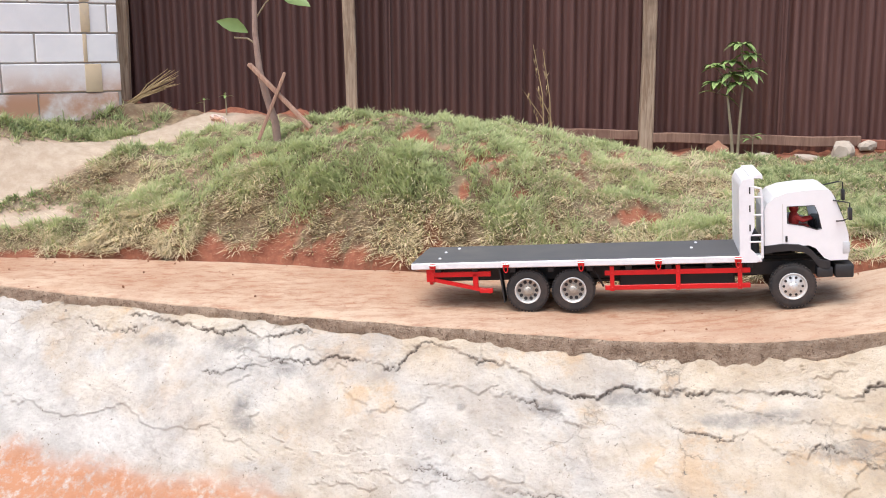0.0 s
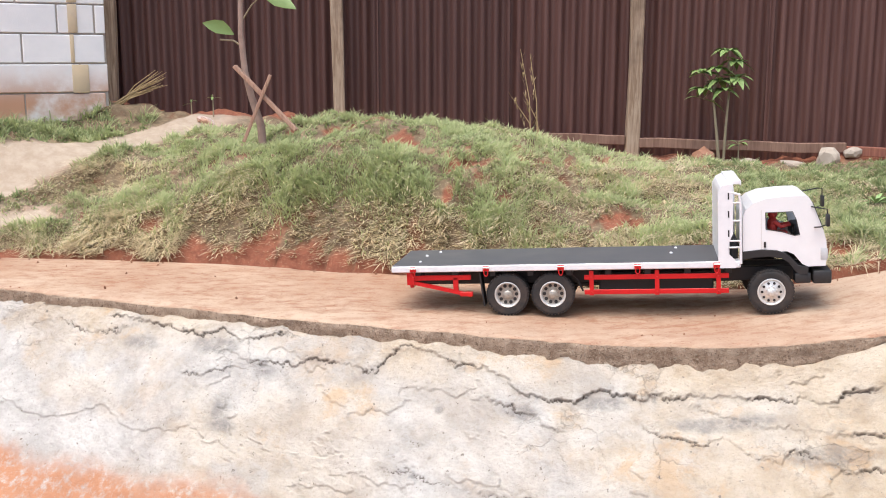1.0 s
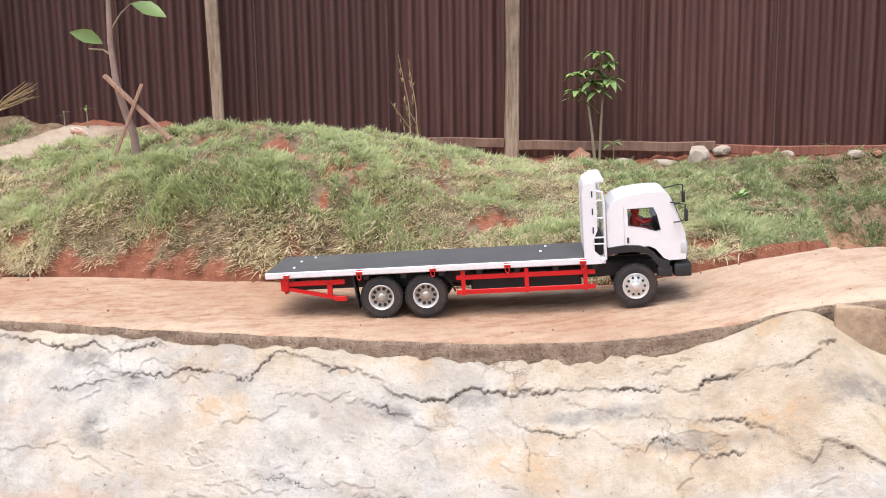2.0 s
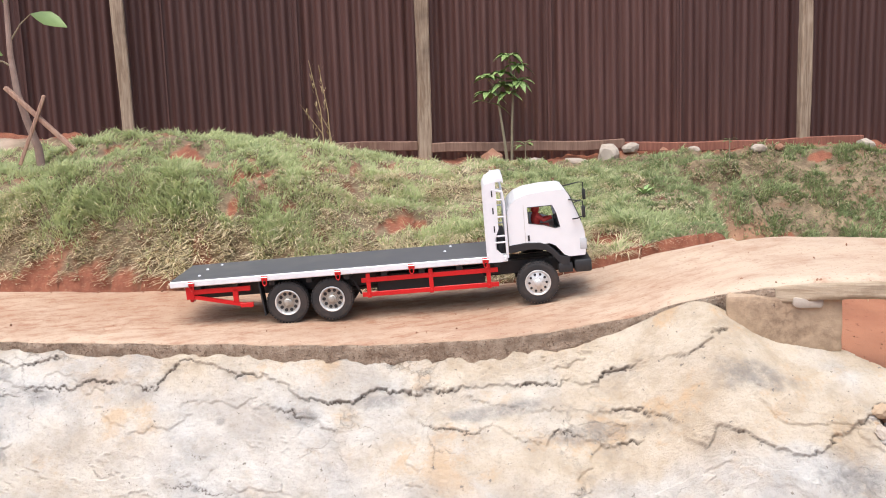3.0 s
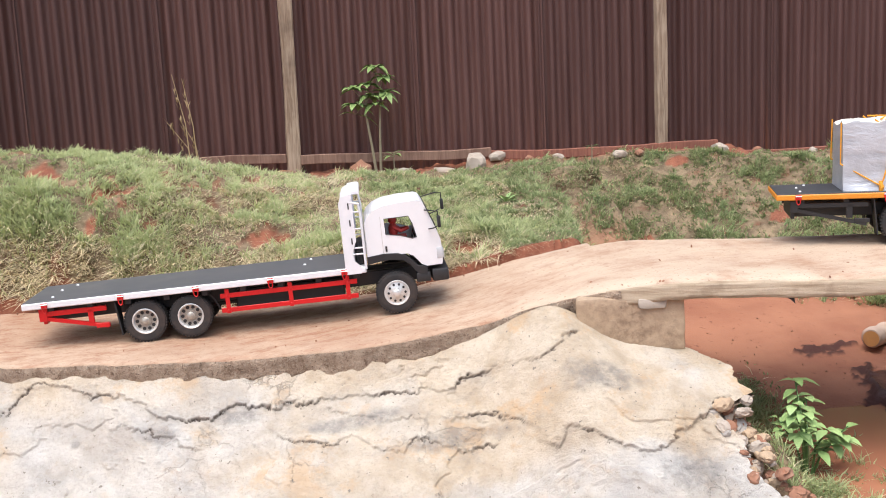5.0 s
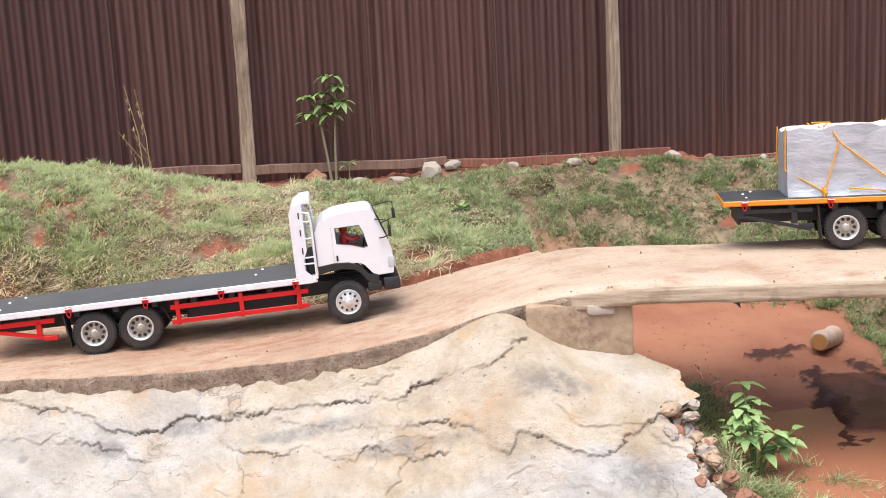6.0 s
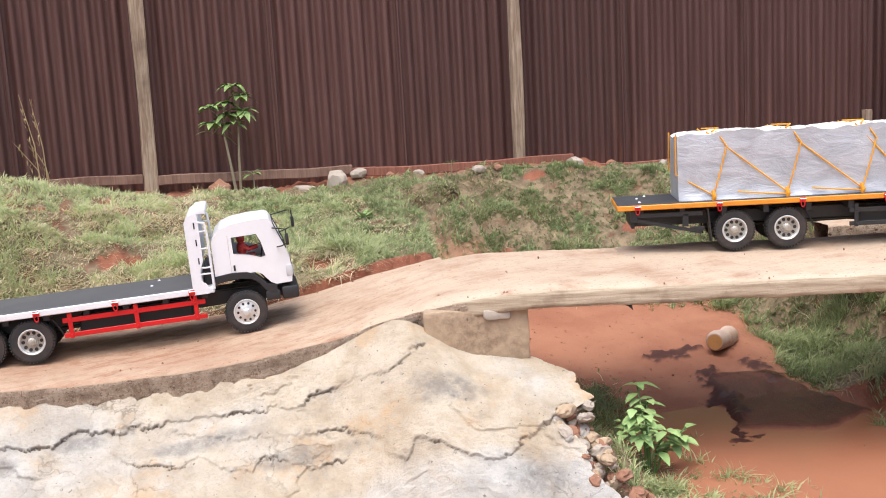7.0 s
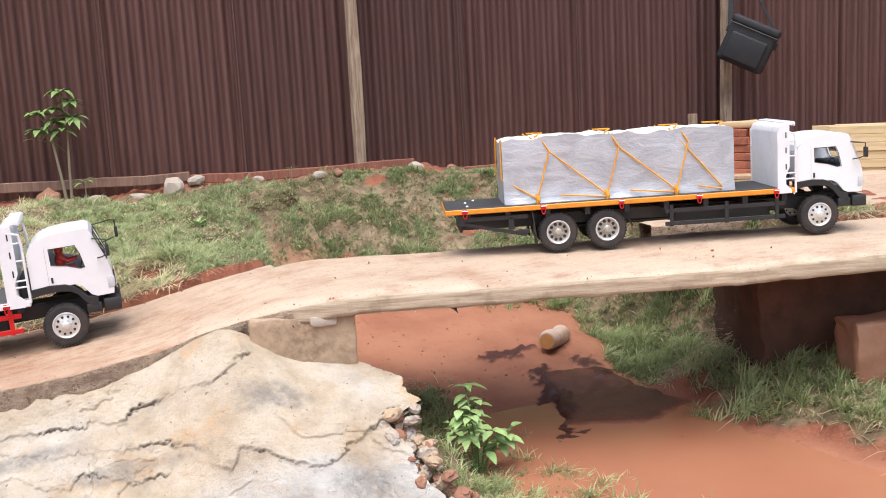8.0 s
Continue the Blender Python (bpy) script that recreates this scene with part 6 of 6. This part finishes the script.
def build_net():
    """A heap of blue netting by the bricks."""
    rng = random.Random(2)
    bm = bmesh.new()
    for k in range(46):
        pts = []
        x, y = rng.uniform(-0.16, 0.16), rng.uniform(-0.07, 0.07)
        for i in range(5):
            pts.append((x, y, 0.012 + 0.05 * rng.random() * math.exp(-(x / 0.14) ** 2)))
            x, y = x + rng.uniform(-0.06, 0.07), y + rng.uniform(-0.03, 0.03)
        tube(pts, 0.0035, 5, bm)
    ob = part("net_heap", bm, M_NET)
    x, y = 5.12, 5.42
    ob.location = (x, y, float(ground_z(x, y)))
    ob.rotation_euler = (0, 0, -0.6)
    tagged(ob, "tangled heap of bright blue netting on the grass", "net")


M_NET = simple("blue_plastic_net", (0.06, 0.22, 0.50), (0.12, 0.34, 0.62), 40, 0.6)
build_net()


def build_rag():
    rag = stone_mesh("plaster_lump", 0.07, 0.03, 0.03, 5.5, M_BLOCK, 0.4)
    rag.location = (-1.37, 6.5, float(ground_z(-1.37, 6.5)) + 0.012)
    rag.rotation_euler = (0, 0.3, -0.3)
    tagged(rag, "white broken plaster lump lying on the path", "plaster lump")


build_rag()

# ---- turf: blades too many to count ----
def grass_material():
    m = Mat("grass_blades", 0.75, 0.0, 0.15)
    tone = m.attr("tone")
    g = m.mix(m.attr("shade"), (0.21, 0.29, 0.125), (0.50, 0.565, 0.29))
    s = m.mix(m.attr("shade"), (0.42, 0.32, 0.21), (0.84, 0.72, 0.53))
    c = m.mix(tone, g, s)
    m.color(c)
    # thin blades let some light through
    thin = m.t.nodes.new("ShaderNodeBsdfTranslucent")
    m.link(c, thin.inputs["Color"])
    both = m.t.nodes.new("ShaderNodeMixShader")
    both.inputs[0].default_value = 0.48
    m.link(m.b.outputs[0], both.inputs[1])
    m.link(thin.outputs[0], both.inputs[2])
    m.link(both.outputs[0], m.t.nodes["Material Output"].inputs["Surface"])
    return m.m


M_GRASS = grass_material()


def blades(name, label, x0, x1, y0, y1, tufts, per_tuft, seed, tall, straw, wide=1.0, side_dry=0.0, light=0.0, foot=False):
    """One sheet of turf over a stretch of the plan: tufts, each with blades that spread from its middle."""
    rng = np.random.default_rng(seed)
    n = int((x1 - x0) * (y1 - y0) * tufts)
    tx, ty = rng.uniform(x0, x1, n), rng.uniform(y0, y1, n)
    cover = grass_cover(tx, ty)
    if foot:
        cover = cover * smooth(0.42, 0.24, ty - far_y(tx))
    lush = np.clip(0.5 + 1.25 * fbm(tx, ty, 7, 3, 131), 0, 1)
    keep = rng.random(n) < np.clip(cover * (0.45 + 0.8 * lush), 0, 1)
    tx, ty, lush = tx[keep], ty[keep], lush[keep]
    dry = straw + 0.80 * fbm(tx, ty, 2.1, 4, 141) + 0.9 * smooth(0.30, 0.02, ty - far_y(tx)) * (ty > far_y(tx)) + side_dry * smooth(0.1, 1.1, tx) - 0.25 * lush + 1.4 * np.exp(-(((tx + 1.80) / 0.40) ** 2 + ((ty - 5.72) / 0.14) ** 2))
    tuft_shade, tuft_size = rng.random(len(tx)), rng.uniform(0.6, 1.3, len(tx)) * (0.55 + 0.7 * lush)
    i = np.repeat(np.arange(len(tx)), per_tuft)
    n = len(i)
    ang, off = rng.uniform(0, 2 * np.pi, n), np.abs(rng.normal(0, 0.016, n))
    x, y = tx[i] + np.cos(ang) * off, ty[i] + np.sin(ang) * off
    z = ground_z(x, y) - 0.006
    dead = rng.random(n) < np.clip(dry[i], 0.08, 0.92)
    length = tall * tuft_size[i] * rng.uniform(0.5, 1.25, n) * np.where(dead, 1.2, 1.0)
    comb = 5.0 * fbm(tx, ty, 3.5, 2, 151)[i]
    ang = np.where(rng.random(n) < 0.55, comb + rng.normal(0, 0.5, n), ang + rng.normal(0, 0.6, n))
    # dead stems lie over and hang down the slope
    flat = np.where(dead, rng.uniform(0.6, 1.6, n), rng.uniform(0.2, 1.0, n))
    dx, dy = np.cos(ang) * flat, np.sin(ang) * flat - np.where(dead, 0.40, 0.12)
    up = np.where(dead, rng.uniform(0.05, 0.55, n), rng.uniform(0.5, 1.0, n))
    d = np.stack([dx, dy, up], 1) / np.sqrt(dx * dx + dy * dy + up * up)[:, None]
    w = rng.uniform(0.0016, 0.0034, n) * np.where(dead, 0.85, 1.0) * wide
    side = np.stack([-np.sin(ang + 0.5), np.cos(ang + 0.5), np.zeros(n)], 1) * w[:, None]
    p = np.stack([x, y, z], 1)
    mid = p + d * (length * 0.55)[:, None]
    tip = p + d * length[:, None] + np.stack([d[:, 0], d[:, 1], np.full(n, -0.5)], 1) * (length * np.where(dead, 0.45, 0.3))[:, None]
    V = np.stack([p - side, p + side, mid - side * 0.8, mid + side * 0.8, tip], 1).reshape(-1, 3)
    b = np.arange(n)[:, None] * 5
    F = np.concatenate([b + [0, 1, 3], b + [0, 3, 2], b + [2, 3, 4]])
    tone = np.repeat(np.where(dead, rng.uniform(0.7, 1.0, n), rng.uniform(0.0, 0.25, n)), 5)
    shade = np.repeat(np.clip(0.50 * tuft_shade[i] + 0.40 * lush[i] + 0.55 * rng.random(n) - 0.28 + light, 0, 1), 5)
    ob = mesh_ob(name, V, F, M_GRASS, attrs={"tone": tone, "shade": shade}, smooth_faces=False)
    return tagged(ob, label, "grass", kind="stuff")


blades("mound_grass", "short green and straw-coloured turf on the mound", -2.6, 2.3, 4.3, 6.4, 2300, 14, 1, 0.046, 0.32, 1.25, 0.55, 0.40)
blades("mound_front_grass", "straw-coloured and green turf hanging down the mound's front", -2.6, 2.2, 4.3, 5.45, 2100, 12, 7, 0.048, 0.40, 1.15, 0.62, 0.44)
blades("foot_grass", "long straw-coloured grass drooping over the mound's foot", -2.6, 1.9, 4.2, 5.6, 3600, 10, 8, 0.064, 0.40, 1.15, 0.45, 0.46, foot=True)
blades("slope_grass", "dense green turf on the slope before the fence", 1.6, 5.7, 3.5, 6.5, 1900, 12, 2, 0.044, 0.06, 1.35, 0.0, -0.24)
blades("bank_grass", "green grass on the channel's clay bank", 3.3, 5.4, 1.4, 4.6, 1100, 13, 3, 0.080, 0.20, 1.3, 0.0, -0.02)
blades("verge_grass", "fresh green grass at the broken bank's foot", 2.2, 3.1, 2.0, 4.1, 1700, 13, 4, 0.060, 0.10, 1.15, 0.0, 0.20)
blades("corner_grass", "tufted turf before the block wall", -3.4, -1.7, 5.3, 6.6, 900, 13, 5, 0.07, 0.30, 1.4)


# ---- loose grit and clods ----
def build_grit():
    rng = random.Random(77)
    bm = bmesh.new()
    for k in range(300):
        if k < 110:
            s = rng.uniform(7.0, 13.4)
            nx, ny, fx, fy, z = (float(v) for v in track_edges(np.array(s)))
            t = rng.random() ** 1.5
            if rng.random() < 0.35:
                t = 1 - 0.12 * rng.random()
            x, y, z = nx + (fx - nx) * t, ny + (fy - ny) * t, z + 0.02 * t + 0.002
        else:
            x, y = rng.uniform(2.4, 4.2), rng.uniform(2.4, 4.6)
            z = float(ground_z(x, y)) + 0.002
        r = rng.uniform(0.002, 0.006) if rng.random() < 0.985 else rng.uniform(0.006, 0.010)
        m = Matrix.Translation((x, y, z)) @ Euler((rng.random() * 3, rng.random() * 3, rng.random() * 3)).to_matrix().to_4x4() @ Matrix.Diagonal((r * rng.uniform(1, 1.8), r, r * 0.7, 1))
        bmesh.ops.create_icosphere(bm, subdivisions=1, radius=1, matrix=m)
    tagged(part("grit", bm, M_RED_STONE), "loose clay grit and clods on the track", "grit", kind="stuff")


build_grit()
